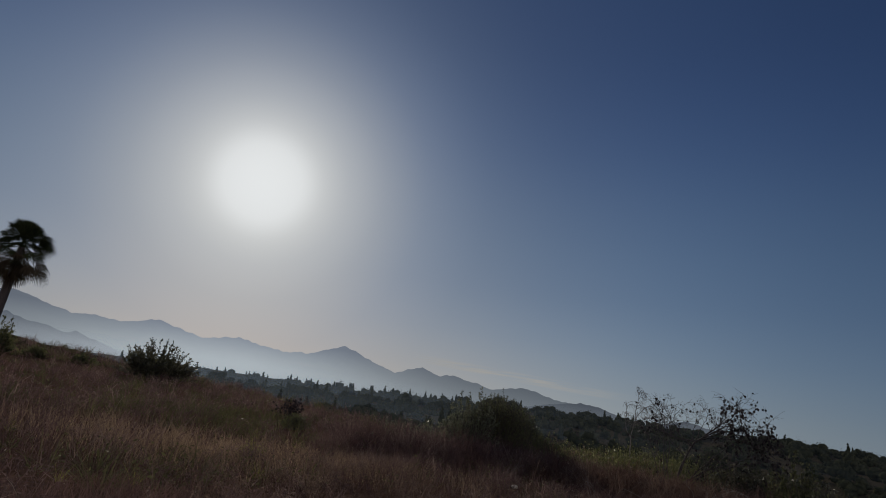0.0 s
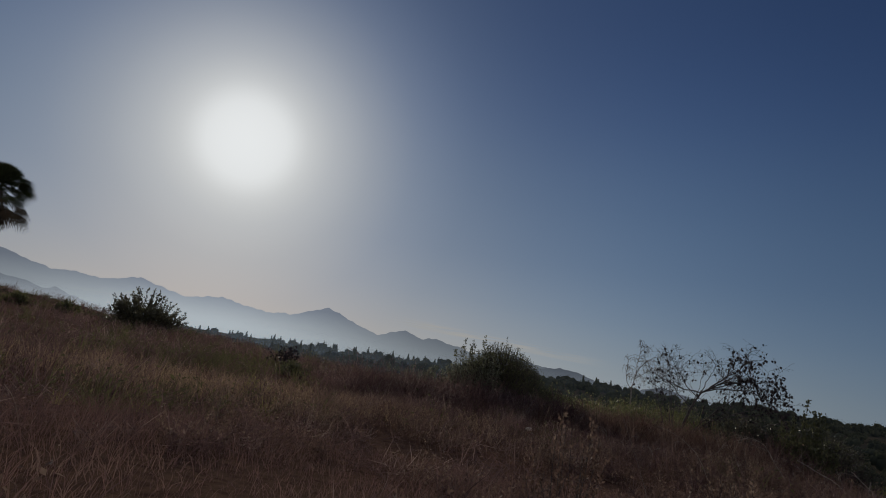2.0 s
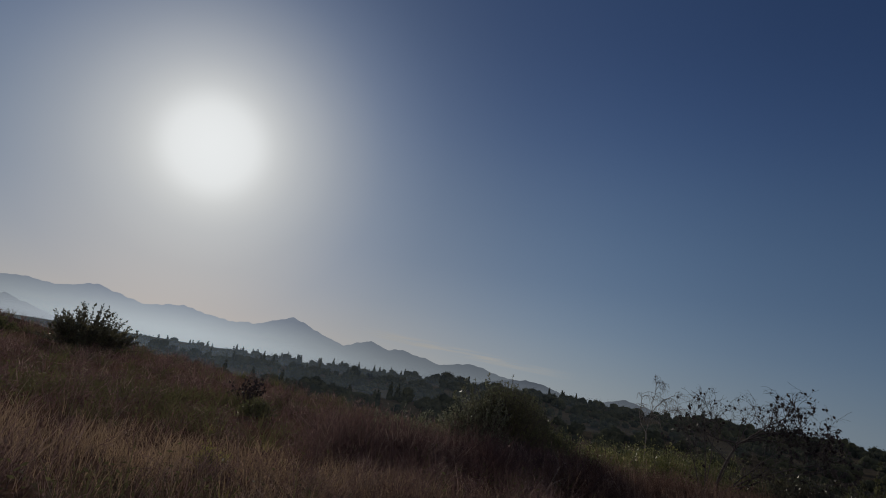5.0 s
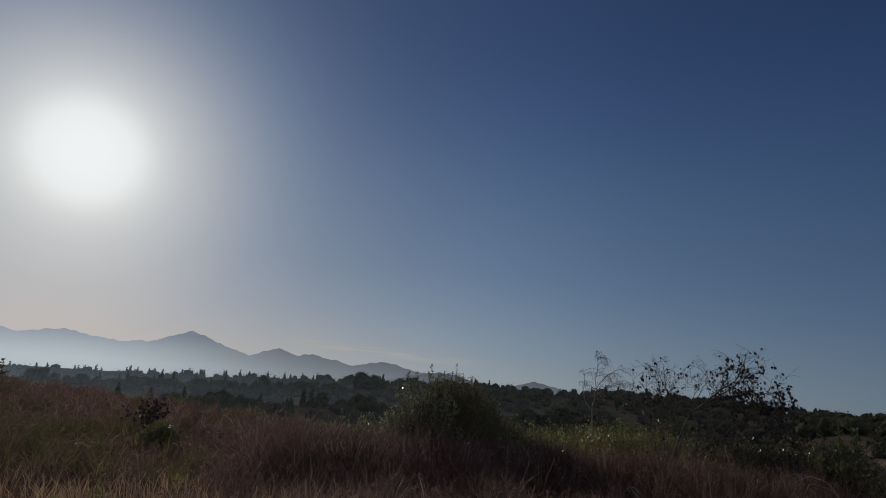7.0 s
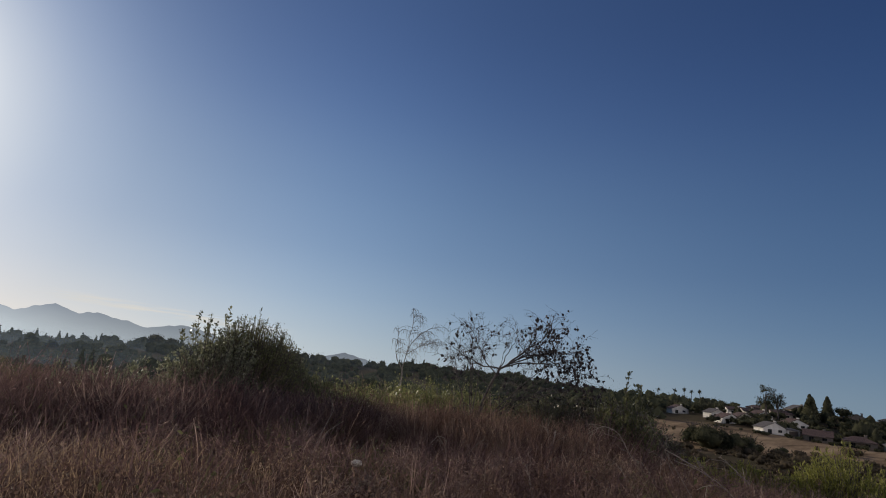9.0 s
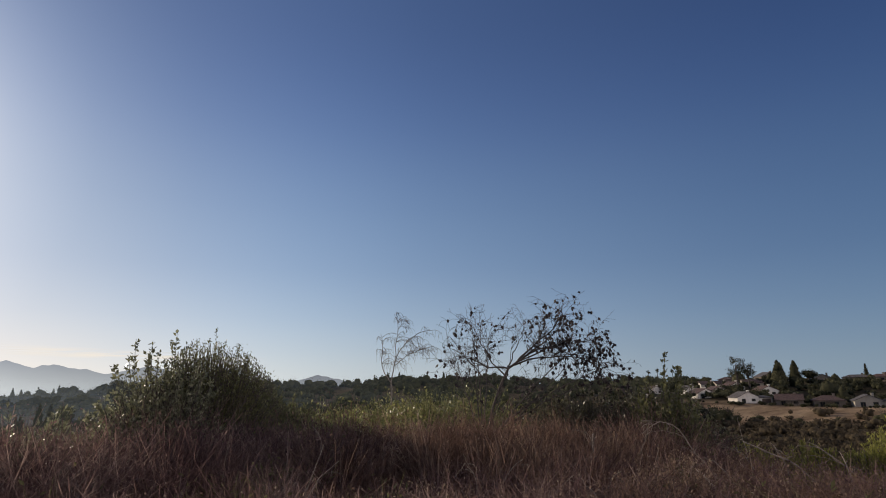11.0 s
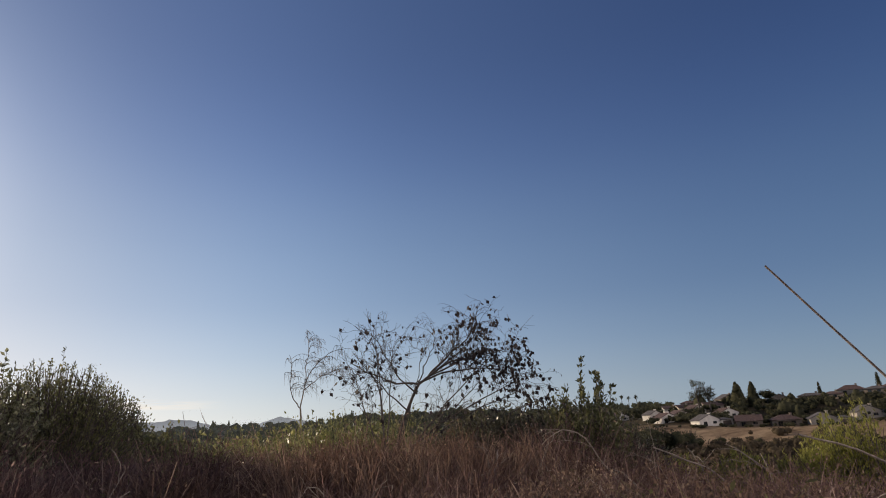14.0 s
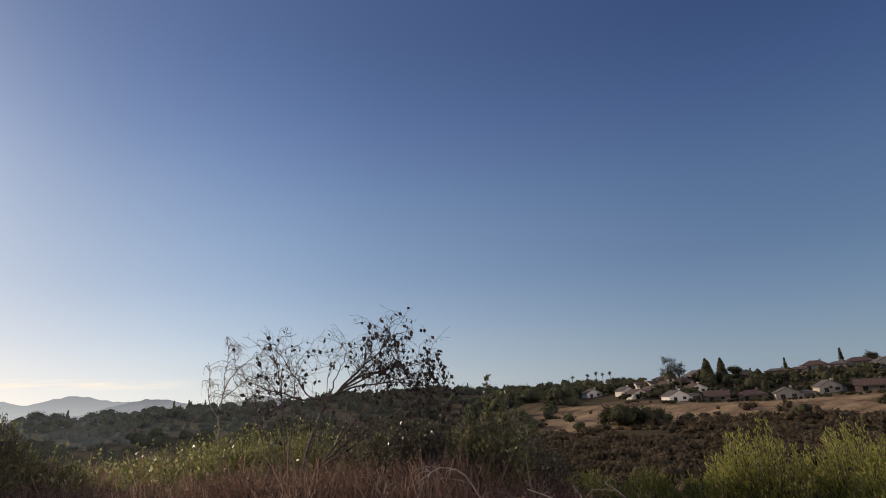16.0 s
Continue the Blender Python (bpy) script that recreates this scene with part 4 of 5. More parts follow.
bush("pale_leaved_bush", 1.85, 19.85, 2.1, 1.9, 420, 0.064, M_SILVER, "loose bush with pale small leaves and tall wands", 42, up=0.7, per=30, wands=46, wand=1.34, wid=0.55, fuzz=0.07, even=0.66, flat=2.4, wand_leaf=1.25)
bush("pale_leaved_bush", 0.1, 19.4, 2.2, 1.2, 120, 0.065, M_SILVER, "low straggling bush with glinting pale leaves", 46, per=20, wands=16, wand=1.3, wand_leaf=1.2)
bush("pale_leaved_bush", -0.95, 19.2, 1.0, 1.0, 26, 0.065, M_SILVER, "small straggling bush with a few glinting pale leaves", 65, per=18, wands=9, wand=1.3, wand_leaf=1.2)
bush("crest_bush", -18.0, 40.4, 5.2, 2.0, 190, 0.16, M_DULL, "dark bush with stiff upright shoots on the crest", 43, per=22, wands=90, wand=1.42, stem=0.03, wid=0.5)
bush("low_shrub", 10.8, 16.6, 3.4, 1.55, 620, 0.075, M_DULL, "sprawling dark leafy shrub under withered branches", 44, up=0.7, per=20, wands=16, wand=1.15, flat=3, fuzz=0.08, even=0.75)
bush("low_shrub", 9.6, 17.6, 2.6, 1.35, 360, 0.085, M_DULL, "dark leafy shrub tangled with withered branches", 47, up=0.7, per=20, wands=10, wand=1.15, flat=3, fuzz=0.08, even=0.75)
bush("wand_shrub", 9.95, 15.45, 1.5, 1.3, 130, 0.085, M_BUSH, "leafy shrub with upright leafy wands", 45, per=26, wands=40, wand=1.75, wid=0.55, fuzz=0.05)
bush("small_dark_bush", -5.4, 25.3, 1.15, 1.15, 26, 0.13, M_DEADLEAF, "small dark red-brown ragged bush on the grassy crest", 48, up=0.4, per=8, wid=0.7, low=0.6, even=0.75, fuzz=0.06)
bush("small_dark_bush", -4.6, 23.0, 1.2, 0.6, 130, 0.075, M_BUSH, "dark green bush among dry grass", 63, up=0.6, per=16, fuzz=0.06, even=0.7)
bush("yellow_green_bush", -3.75, 14.4, 0.7, 0.5, 60, 0.05, M_LIME, "small yellow-green bush in dry grass", 64, up=1.4, per=16, wid=0.3, fuzz=0.03)
bush("small_round_bush", -24.5, 37.75, 1.6, 0.8, 120, 0.15, M_BUSH, "low round dark bush on the crest", 49, per=14)
bush("small_round_bush", -22.8, 39.95, 1.5, 0.85, 110, 0.15, M_BUSH, "low flat dark bush on the crest", 50, per=14)
bush("crest_bush", -25.9, 35.9, 2.0, 1.9, 90, 0.20, M_BUSH, "open dark bush under the palm", 54, per=14, wands=20)

for k, (lx, ly, lw, top) in enumerate([(13.1, 12.5, 1.5, 0.2), (13.9, 13.1, 1.2, -0.1), (12.5, 13.0, 1.1, -0.4), (12.2, 14.0, 1.1, -0.55), (14.2, 11.6, 1.5, 0.05), (14.7, 10.9, 1.4, -0.05),
                                       (13.5, 11.0, 1.0, -0.45), (14.9, 10.1, 1.6, -0.1), (15.4, 11.6, 1.6, 0.0), (12.0, 15.2, 1.2, -0.6)]):
    lw, top = lw * 1.2, top + 0.22
    lt = (top - h1(lx, ly)) / 1.05
    bush("coyote_brush", lx, ly, lw, lt, 230, 0.078, M_LIME, "bright yellow-green feathery bush on the slope", 70 + k, up=1.8, per=42, wands=26, wand=1.12, wid=0.26, flat=2.6, fuzz=0.05, group="yellow-green bushes")


def withered_shrub():
    r = np.random.default_rng(51)
    x, y = 8.25, 18.95
    z0 = h1(x, y)
    ob = thing("withered_shrub", (x, y, z0), "tall half-dead shrub with bent bare limbs and shrivelled dark leaves", "shrub")
    org = np.array([x, y, z0])
    fork = np.array([8.76, 18.64, 1.22]) - org
    trunk = Soup()
    trunk.tube(curve((0, 0, -0.1), (0.05, -0.05, 1.0), fork, 8), 0.036, 0.028, 8)
    part("trunk", trunk.mesh("trunk", M_BARK, True), ob)
    tips = []
    # start, bow, end, root thickness, side twigs
    limbs = [(fork, (9.3, 18.2, 1.75), (9.7, 17.75, 2.35), 0.028, 22), (fork, (9.6, 17.8, 2.15), (9.85, 17.5, 1.15), 0.026, 30), (fork, (8.0, 18.8, 1.25), (7.1, 18.5, 1.6), 0.022, 13),
             (fork, (8.9, 18.5, 1.7), (9.0, 18.3, 2.1), 0.016, 7), (fork, (9.4, 18.1, 1.75), (9.72, 17.75, 2.2), 0.02, 12), ((0.02, 0, 0.3), (8.9, 18.2, 0.6), (10.0, 17.2, 1.1), 0.026, 14), ((0, 0.05, 0.4), (9.2, 17.6, 0.7), (9.9, 16.9, 0.95), 0.02, 8),
             (fork * 0.7, (7.9, 19.0, 1.3), (7.5, 19.1, 1.9), 0.016, 8), ((0, 0, 0.1), (9.4, 18.3, 0.2), (10.3, 17.0, 0.7), 0.024, 10), ((0.05, 0, 0.2), (8.5, 18.6, 0.9), (8.6, 18.2, 1.8), 0.016, 7), ((0, 0, 0.2), (9.1, 18.3, 0.8), (9.7, 17.6, 1.6), 0.022, 14),
             (fork * 0.9, (8.1, 18.7, 1.5), (7.7, 18.6, 2.15), 0.018, 12), (fork, (9.5, 17.9, 1.7), (10.15, 17.2, 1.25), 0.022, 26), ((0.1, 0, 0), (8.9, 18.3, 0.4), (9.5, 17.6, 1.2), 0.022, 10),
             ((-0.05, 0, 0), (7.9, 18.8, 0.7), (7.75, 18.6, 1.75), 0.018, 8), (fork, (9.6, 17.9, 1.9), (10.1, 17.3, 1.75), 0.02, 18)]
    for start, bow, end, rad, n in limbs:
        st = Soup()
        e = np.array(end) - org
        line = curve(start, np.array(bow) - org, e, 10) + r.normal(size=(10, 3)) * 0.015
        st.tube(line, rad, rad * 0.3, 6)
        for k in range(int(n * 1.25)):
            j = r.integers(3, 10)
            ahead = line[min(j, 9)] - line[j - 1]
            ahead = ahead / np.linalg.norm(ahead)
            grow(st, tips, line[j], ahead * 0.5 + r.normal(size=3) * 0.5 + (0, 0, 0.55), r.uniform(0.25, 0.5), rad * 0.28, 2, r, 0.45, (2, 3), 0.62, 0.06, 4, 0.6)
        part("limb", st.mesh("limb", M_BARK, True), ob)
    lf = Soup()
    keep = []
    for p, d in tips:
        right = (p[0] + x - 9.0) / 1.3
        if r.uniform() < 0.04 + 0.13 * max(0.0, min(1.0, right)) ** 1.3:
            keep.append(p)
    p = np.array(keep)
    p = np.concatenate([p + r.normal(size=p.shape) * 0.03, p[::2] + r.normal(size=p[::2].shape) * 0.03])
    lf.leaves(p, 0.1, 0.075, droop=1.3, spread=0.6, r=r)
    part("foliage", lf.mesh("foliage", M_DEADLEAF), ob, "shrivelled dark hanging leaves")


withered_shrub()


def sapling(name, x, y, stems, label, seed, gravity, wood, leaves, radius, leaf=0.07, twigs=13):
    """A thin sapling: stems are end points; each carries forking twigs."""
    r = np.random.default_rng(seed)
    z0 = h1(x, y)
    ob = thing(name, (x, y, z0), label, "shrub")
    tips = []
    for sx, sy, top, bow in stems:
        st = Soup()
        e = np.array([sx - x, sy - y, top - z0])
        line = curve((0, 0, -0.05), (e[0] * bow, e[1] * bow, e[2] * 0.75), e, 10) + r.normal(size=(10, 3)) * 0.012
        st.tube(line, radius, radius * 0.3, 6)
        for k in range(twigs):
            j = r.integers(4, 10)
            ahead = line[j] - line[j - 1]
            ahead = ahead / np.linalg.norm(ahead)
            grow(st, tips, line[j], ahead + r.normal(size=3) * 0.45 + (0, 0, 0.25), r.uniform(0.25, 0.5), radius * 0.32, 2, r, 0.45, (2, 3), 0.65, gravity, 4, 0.5)
        part("limb", st.mesh("limb", wood, True), ob)
    keep = np.array([q for q, _ in tips if r.uniform() < leaves])
    lf = Soup()
    lf.leaves(keep, leaf, leaf * 0.75, droop=1.0, spread=0.6, r=r)
    part("foliage", lf.mesh("foliage", M_DEADLEAF), ob)


def weeping_sapling():
    """A thin forked stem whose fine twigs arch over and hang."""
    r = np.random.default_rng(52)
    x, y = 8.2, 22.8
    z0 = h1(x, y)
    ob = thing("bare_sapling", (x, y, z0), "thin bare sapling with drooping bleached twigs", "shrub")
    side, deep = np.array([0.74, -0.67, 0]), np.array([0.67, 0.74, 0])
    # each limb by how far it goes sideways, in depth and up, and its thickness
    fork = (0.02, 0.0, 0.95)
    limbs = [([(0, 0, -0.1), (0.03, 0, 0.5), fork], 0.026), ([fork, (-0.16, 0.05, 1.15), (-0.3, 0.1, 1.5), (-0.24, 0.1, 1.95), (-0.3, 0.12, 2.3)], 0.016),
             ([fork, (0.08, 0, 1.3), (0.14, 0, 1.65), (0.42, -0.1, 2.0), (0.8, -0.15, 2.3), (1.12, -0.2, 2.32)], 0.017), ([(0.14, 0, 1.6), (0.12, 0.1, 2.0), (0.2, 0.1, 2.4), (0.15, 0.15, 2.75)], 0.012),
             ([(0.1, 0, 1.4), (0.45, 0.15, 1.7), (0.85, 0.2, 1.85), (1.15, 0.2, 1.8)], 0.011)]

    def at(p):
        return side * p[0] + deep * p[1] + np.array([0, 0, p[2] - z0 if p[2] > 0 else p[2]])

    for k, (points, thick) in enumerate(limbs):
        s = Soup()
        p = np.array([at(q) for q in points])
        t = np.linspace(0, 1, 14)
        line = np.stack([np.interp(t, np.linspace(0, 1, len(p)), p[:, c]) for c in range(3)], 1)
        line[1:-1] = (line[:-2] + line[1:-1] * 2 + line[2:]) / 4
        s.tube(line + r.normal(size=line.shape) * 0.008, thick, thick * (0.8 if k == 0 else 0.3), 6)
        for q in range(0 if k == 0 else 15):
            a = line[r.integers(4, 14)]
            d = side * r.normal(0.25, 0.5) + deep * r.normal(0, 0.4) + np.array([0, 0, r.uniform(0.2, 0.9)])
            d /= np.linalg.norm(d)
            long = r.uniform(0.3, 0.62)
            twig = curve(a, a + d * long * 0.75, a + d * long * 0.8 + side * long * 0.3 - np.array([0, 0, long * 0.55]), 8)
            s.tube(twig, 0.006, 0.0028, 4)
            for m in range(6):
                b = twig[r.integers(2, 8)]
                e = side * r.normal(0.2, 0.5) + deep * r.normal(0, 0.4) + np.array([0, 0, r.uniform(-0.2, 0.5)])
                hang = r.uniform(0.14, 0.34)
                s.tube(curve(b, b + e * hang * 0.6, b + e * hang * 0.7 - np.array([0, 0, hang * 0.8]), 5), 0.0038, 0.002, 3)
        part("trunk" if k == 0 else "limb", s.mesh("limb", M_TWIG, True), ob)


weeping_sapling()
sapling("withered_sapling", 7.75, 18.4, [(7.5, 18.3, 1.95, 0.3), (7.9, 18.3, 1.85, 0.5), (7.1, 18.5, 1.5, 0.6)],
        "upright withered sapling with a few dark leaves", 53, 0.02, M_BARK, 0.045, 0.016, 0.08)


def dead_stick(name, points, r0, r1, label, twigs=0, seed=1, wood=None):
    """A bleached dead stem, bent along its points, with a few side twigs."""
    r = np.random.default_rng(seed)
    p = np.array(points, float)
    ob = thing(name, p[0], label, "stick")
    t = np.linspace(0, 1, 12)
    knots = np.linspace(0, 1, len(p))
    line = np.stack([np.interp(t, knots, p[:, k]) for k in range(3)], 1) - p[0]
    line[1:-1] = (line[:-2] + line[1:-1] * 2 + line[2:]) / 4
    s = Soup()
    s.tube(line + r.normal(size=line.shape) * r0 * 0.4, r0, r1, 7)
    part("stem", s.mesh("stem", wood or M_PALEWOOD, True), ob)
    for k in range(twigs):
        j = r.integers(4, 11)
        s, tips = Soup(), []
        grow(s, tips, line[j], (line[j] - line[j - 1]) / np.linalg.norm(line[j] - line[j - 1]) + r.normal(size=3) * 0.5, r.uniform(0.15, 0.4), r0 * 0.5, 1, r, 0.5, (1, 2), 0.6, 0.05, 5)
        part("twig", s.mesh("twig", wood or M_PALEWOOD, True), ob)
    return ob


def on(x, y, z=-0.03):
    return (x, y, h1(x, y) + z)


# a bent umbel stalk, forked bleached sticks and leaning stems in the brush
dead_stick("bent_stalk", [on(8.35, 13.75), (8.1, 14.0, -0.1), (7.95, 14.1, 0.25), (7.6, 14.2, 0.32), (7.35, 14.3, 0.15)], 0.011, 0.005, "tall bleached stalk bent over at its top", 7, 81)
dead_stick("forked_stick", [on(7.3, 15.2), (7.5, 15.4, -0.35), (7.75, 15.55, -0.15), (8.01, 15.77, 0.02)], 0.022, 0.014, "forked bleached dead stick in the brush", 3, 82)
dead_stick("forked_stick", [on(7.3, 15.15), (7.2, 15.1, -0.3), (7.1, 15.05, -0.1)], 0.016, 0.009, "pale dead stick rising from the brush", 1, 83)
dead_stick("dead_branch", [on(2.4, 15.4), (2.7, 15.5, 0.0), (2.85, 15.6, 0.25)], 0.005, 0.003, "pale dead stem leaning out of the brush", 1, 84, M_TWIG)
dead_stick("dead_branch", [on(2.2, 15.0), (2.5, 15.0, -0.05), (2.8, 15.1, 0.1)], 0.005, 0.003, "pale dead stem leaning out of the brush", 1, 85, M_TWIG)
dead_stick("dead_branch", [on(9.0, 12.6), (8.7, 12.8, -0.25), (8.1, 13.2, 0.05)], 0.016, 0.008, "long leaning dead stem with bare tip", 1, 86)
dead_stick("dead_branch", [on(9.4, 12.0), (9.1, 12.3, -0.3), (8.9, 12.6, 0.0)], 0.014, 0.007, "short crooked dead stem", 3, 87)
dead_stick("dead_branch", [on(6.8, 12.7), (6.7, 12.9, -0.35), (6.75, 13.1, -0.2)], 0.012, 0.007, "short crooked dead stem", 2, 88)
dead_stick("bent_stalk", [on(4.35, 9.45), (4.05, 9.62, 0.16), (3.75, 9.8, 0.38), (3.5, 9.91, 0.449)], 0.005, 0.003, "pale dead stem bowed over near the way", 1, 90)
srng = np.random.default_rng(97)
for k in range(16):
    sx, sy = srng.uniform(4.6, 9.6), srng.uniform(11.8, 15.2)
    if sx > 8.8 and sy < 12.4:
        continue
    lean, high = srng.uniform(-0.5, 0.5, 2), srng.uniform(0.3, 0.6)
    b0 = np.array(on(sx, sy))
    dead_stick("dead_branch", [b0, b0 + (lean[0] * 0.3, lean[1] * 0.3, high * 0.45), b0 + (lean[0] * 0.75, lean[1] * 0.6, high * 0.8), b0 + (lean[0] * 1.1, lean[1], high)],
               srng.uniform(0.007, 0.014), 0.004, "crooked bleached dead branch standing in the brush", int(srng.integers(1, 4)), 200 + k, M_PALEWOOD if k % 2 else M_TWIG)
bush("dry_shrub", 0.74, 5.25, 0.8, 1.0, 26, 0.034, M_WEED, "tall dry weed with small withered leaves", 56, per=26, wands=9, wand=1.36, stem=0.006, wid=0.55, fuzz=0.02)
bush("dry_shrub", 2.5, 5.6, 0.9, 0.75, 34, 0.036, M_WEED, "dry weed with small withered leaves", 57, per=24, wands=6, wand=1.2, stem=0.006, wid=0.55, fuzz=0.02)
bush("dry_shrub", 3.3, 7.4, 1.0, 0.8, 40, 0.036, M_WEED, "broad dry weed with small withered leaves", 58, per=24, wands=6, wand=1.2, stem=0.006, wid=0.55, fuzz=0.02)
bush("dry_shrub", 6.1, 13.2, 1.5, 0.55, 110, 0.036, M_WEED, "low brown dry bush with small withered leaves", 59, per=24, wands=20, wand=1.15, stem=0.006, wid=0.5, fuzz=0.02, flat=3)
dead_stick("dry_reed", [on(3.02, 8.8), (2.93, 9.02, -0.15), (2.82, 9.3, 0.3), (2.706, 9.615, 0.82)], 0.0042, 0.002, "single dry leaning reed stalk", 0, 89, M_STALK_WOOD)


def flower_head():
    x, y = 2.39, 13.69
    ob = thing("dried_flower", on(x, y), "pale dried flower head on a short dark stalk", "flower")
    top = -0.23 - h1(x, y)
    s = Soup()
    s.tube([(0, 0, 0), (0.02, 0, top * 0.5), (0, 0, top - 0.03)], 0.012, 0.01, 6)
    part("stalk", s.mesh("stalk", M_BARK, True), ob)
    bm = bmesh.new()
    bmesh.ops.create_uvsphere(bm, u_segments=18, v_segments=10, radius=0.075)
    for v in bm.verts:
        v.co = Vector((v.co.x, v.co.y, v.co.z * 0.55 + top)) * 1.0 + Vector((0, 0, 0.008 * math.sin(v.co.x * 130) * math.cos(v.co.y * 110)))
    for f in bm.faces:
        f.smooth = True
    part("head", bm_mesh("head", bm, M_STONE), ob)


flower_head()
bush("pale_herb", 2.42, 13.45, 0.6, 0.34, 40, 0.06, M_STALK, "small pale grey herb below a dried flower", 55, per=10, stem=0.006)


# ---- palm on the crest ----
def palm():
    x, y = polar_from((0, 0), -36.2, 52)
    z = h1(x, y)
    ob = thing("fan_palm", (x, y, z - 0.1), "tall fan palm with a skirt of dead fronds on the crest", "palm tree")
    top = 1.5 + 52 * math.tan(radians(6.6)) - z
    r = np.random.default_rng(91)
    s = Soup()
    s.tube([(-0.4, 0, 0), (-0.15, 0, top * 0.5), (0, 0, top)], 0.36, 0.22, 10)
    part("trunk", s.mesh("trunk", M_BARK, True), ob)
    for k in range(60):
        a = k * 2.39996 + r.normal() * 0.15
        el = np.interp(k, [0, 8, 39, 59], [85, 58, -22, -84]) + r.normal() * 6
        d = np.array([math.cos(a) * math.cos(radians(el)), math.sin(a) * math.cos(radians(el)), math.sin(radians(el))])
        out = r.uniform(0.75, 1.3) if k < 40 else r.uniform(1.0, 1.9)
        stalk = curve((0, 0, top), d * out * 0.5 + (0, 0, top + 0.05), d * out + (0, 0, top - 0.05), 5)
        f = Soup()
        f.tube(stalk, 0.025, 0.015, 4)
        hub, side = stalk[-1], np.cross(d, (0, 0, 1.0))
        side /= np.linalg.norm(side) + 1e-9
        roll = r.uniform(-0.7, 0.7)
        side = side * math.cos(roll) + np.cross(d, side) * math.sin(roll)
        n = 18
        fan = np.linspace(-1.0, 1.0, n)[:, None]
        way = np.cos(fan) * d + np.sin(fan) * side
        L = 1.3
        mid = hub + way * L * 0.6
        tip = hub + way * L + np.array([0, 0, -0.2 - 0.3 * r.uniform()])
        across = np.cross(way, np.cross(d, side)) * 0.042
        v = np.stack([np.repeat(hub[None], n, 0), mid + across, tip, mid - across], 1)
        f.put(v, np.arange(n)[:, None] * 4 + np.array([[0, 1, 2, 3]]))
        part("frond", f.mesh("frond", M_PALMLEAF if k < 40 else M_PALMDEAD), ob)


def polar_from(o, az, dist):
    return o[0] + dist * math.sin(radians(az)), o[1] + dist * math.cos(radians(az))


palm()


# ---- ground cover ----
WAY = np.array([(row[1], row[2]) for row in ROWS])


def off_way(x, y):
    """Distance from the walker's way."""
    return np.min(np.hypot(x[:, None] - WAY[None, :, 0], y[:, None] - WAY[None, :, 1]), 1)


def spread_out(n, r, keep, gap=0.25, box_=(-48, 30, -3, 58)):
    """Places on the knoll's top, thinning with distance from the walk; keep gives each place's chance."""
    x = r.uniform(box_[0], box_[1], n)
    y = r.uniform(box_[2], box_[3], n)
    d = off_way(x, y)
    far = np.hypot(x - CENTRE[0], y - CENTRE[1])
    az = np.degrees(np.arctan2(x - CENTRE[0], y - CENTRE[1]))
    edge = np.interp(az, [-180, -40, -22, -14, -6, 0, 20, 40, 55, 70, 90, 180], [60, 72, 60, 46, 33, 30, 29, 25, 15, 12, 12, 20])
    chance = np.interp(d, [0, 5, 12, 25, 60], [1, 1, 0.5, 0.2, 0.06]) * keep(x, y)
    ok = (d > gap) & (r.uniform(0, 1, n) < chance) & (far < edge)
    return x[ok], y[ok], d[ok]


def stuff(name, soup, mat, label, category):
    tagged(new(name, soup.mesh(name, mat)), label, category, kind="stuff")


def place(x, y, z=-0.02):
    return np.stack([x, y, height(x, y) + z], 1)


def straw_patch(x, y):
    """Where the bright short straw grows."""
    return np.exp(-(((x + 4.4) / 4.2) ** 2 + ((y - 14.3) / 1.7) ** 2)) * np.clip(0.75 + 0.55 * wave(x, y, 2.2, 33), 0, 1)


def make_grass():
    r = np.random.default_rng(61)
    x, y, d = spread_out(150000, r, lambda x, y: 0.9 - 0.6 * straw_patch(x, y))
    tall = (0.3 + 0.24 * wave(x, y, 1.7, 11) + 0.14 * wave(x, y, 8, 12)).clip(0.08, 0.8) * r.uniform(0.5, 1.25, len(x)) * np.interp(d, [0, 1.5, 3, 7], [0.5, 0.7, 0.8, 1])
    s = Soup()
    s.blades(place(x, y), tall, r.uniform(0.1, 1.5, len(x)), np.interp(d, [1, 5, 40], [0.004, 0.007, 0.03]), r)
    x, y, d = spread_out(26000, r, lambda x, y: 1 + 0 * x, 0.1, (-4.5, 6, 0, 9.5))
    s.blades(place(x, y), r.uniform(0.12, 0.38, len(x)) * np.interp(d, [0.1, 2], [0.4, 1]), r.uniform(0.2, 1.3, len(x)), np.full(len(x), 0.005), r)
    stuff("dry_grass", s, M_STRAW, "dry brown grass covering the hillside", "grass")
    x, y, d = spread_out(1500000, r, lambda x, y: straw_patch(x, y) * 1.2)
    s = Soup()
    s.blades(place(x, y), r.uniform(0.2, 0.46, len(x)), r.uniform(0.1, 0.9, len(x)), np.interp(d, [1, 5, 40], [0.005, 0.008, 0.03]), r)
    stuff("straw_grass", s, M_GOLD, "patch of short sunlit golden straw", "grass")


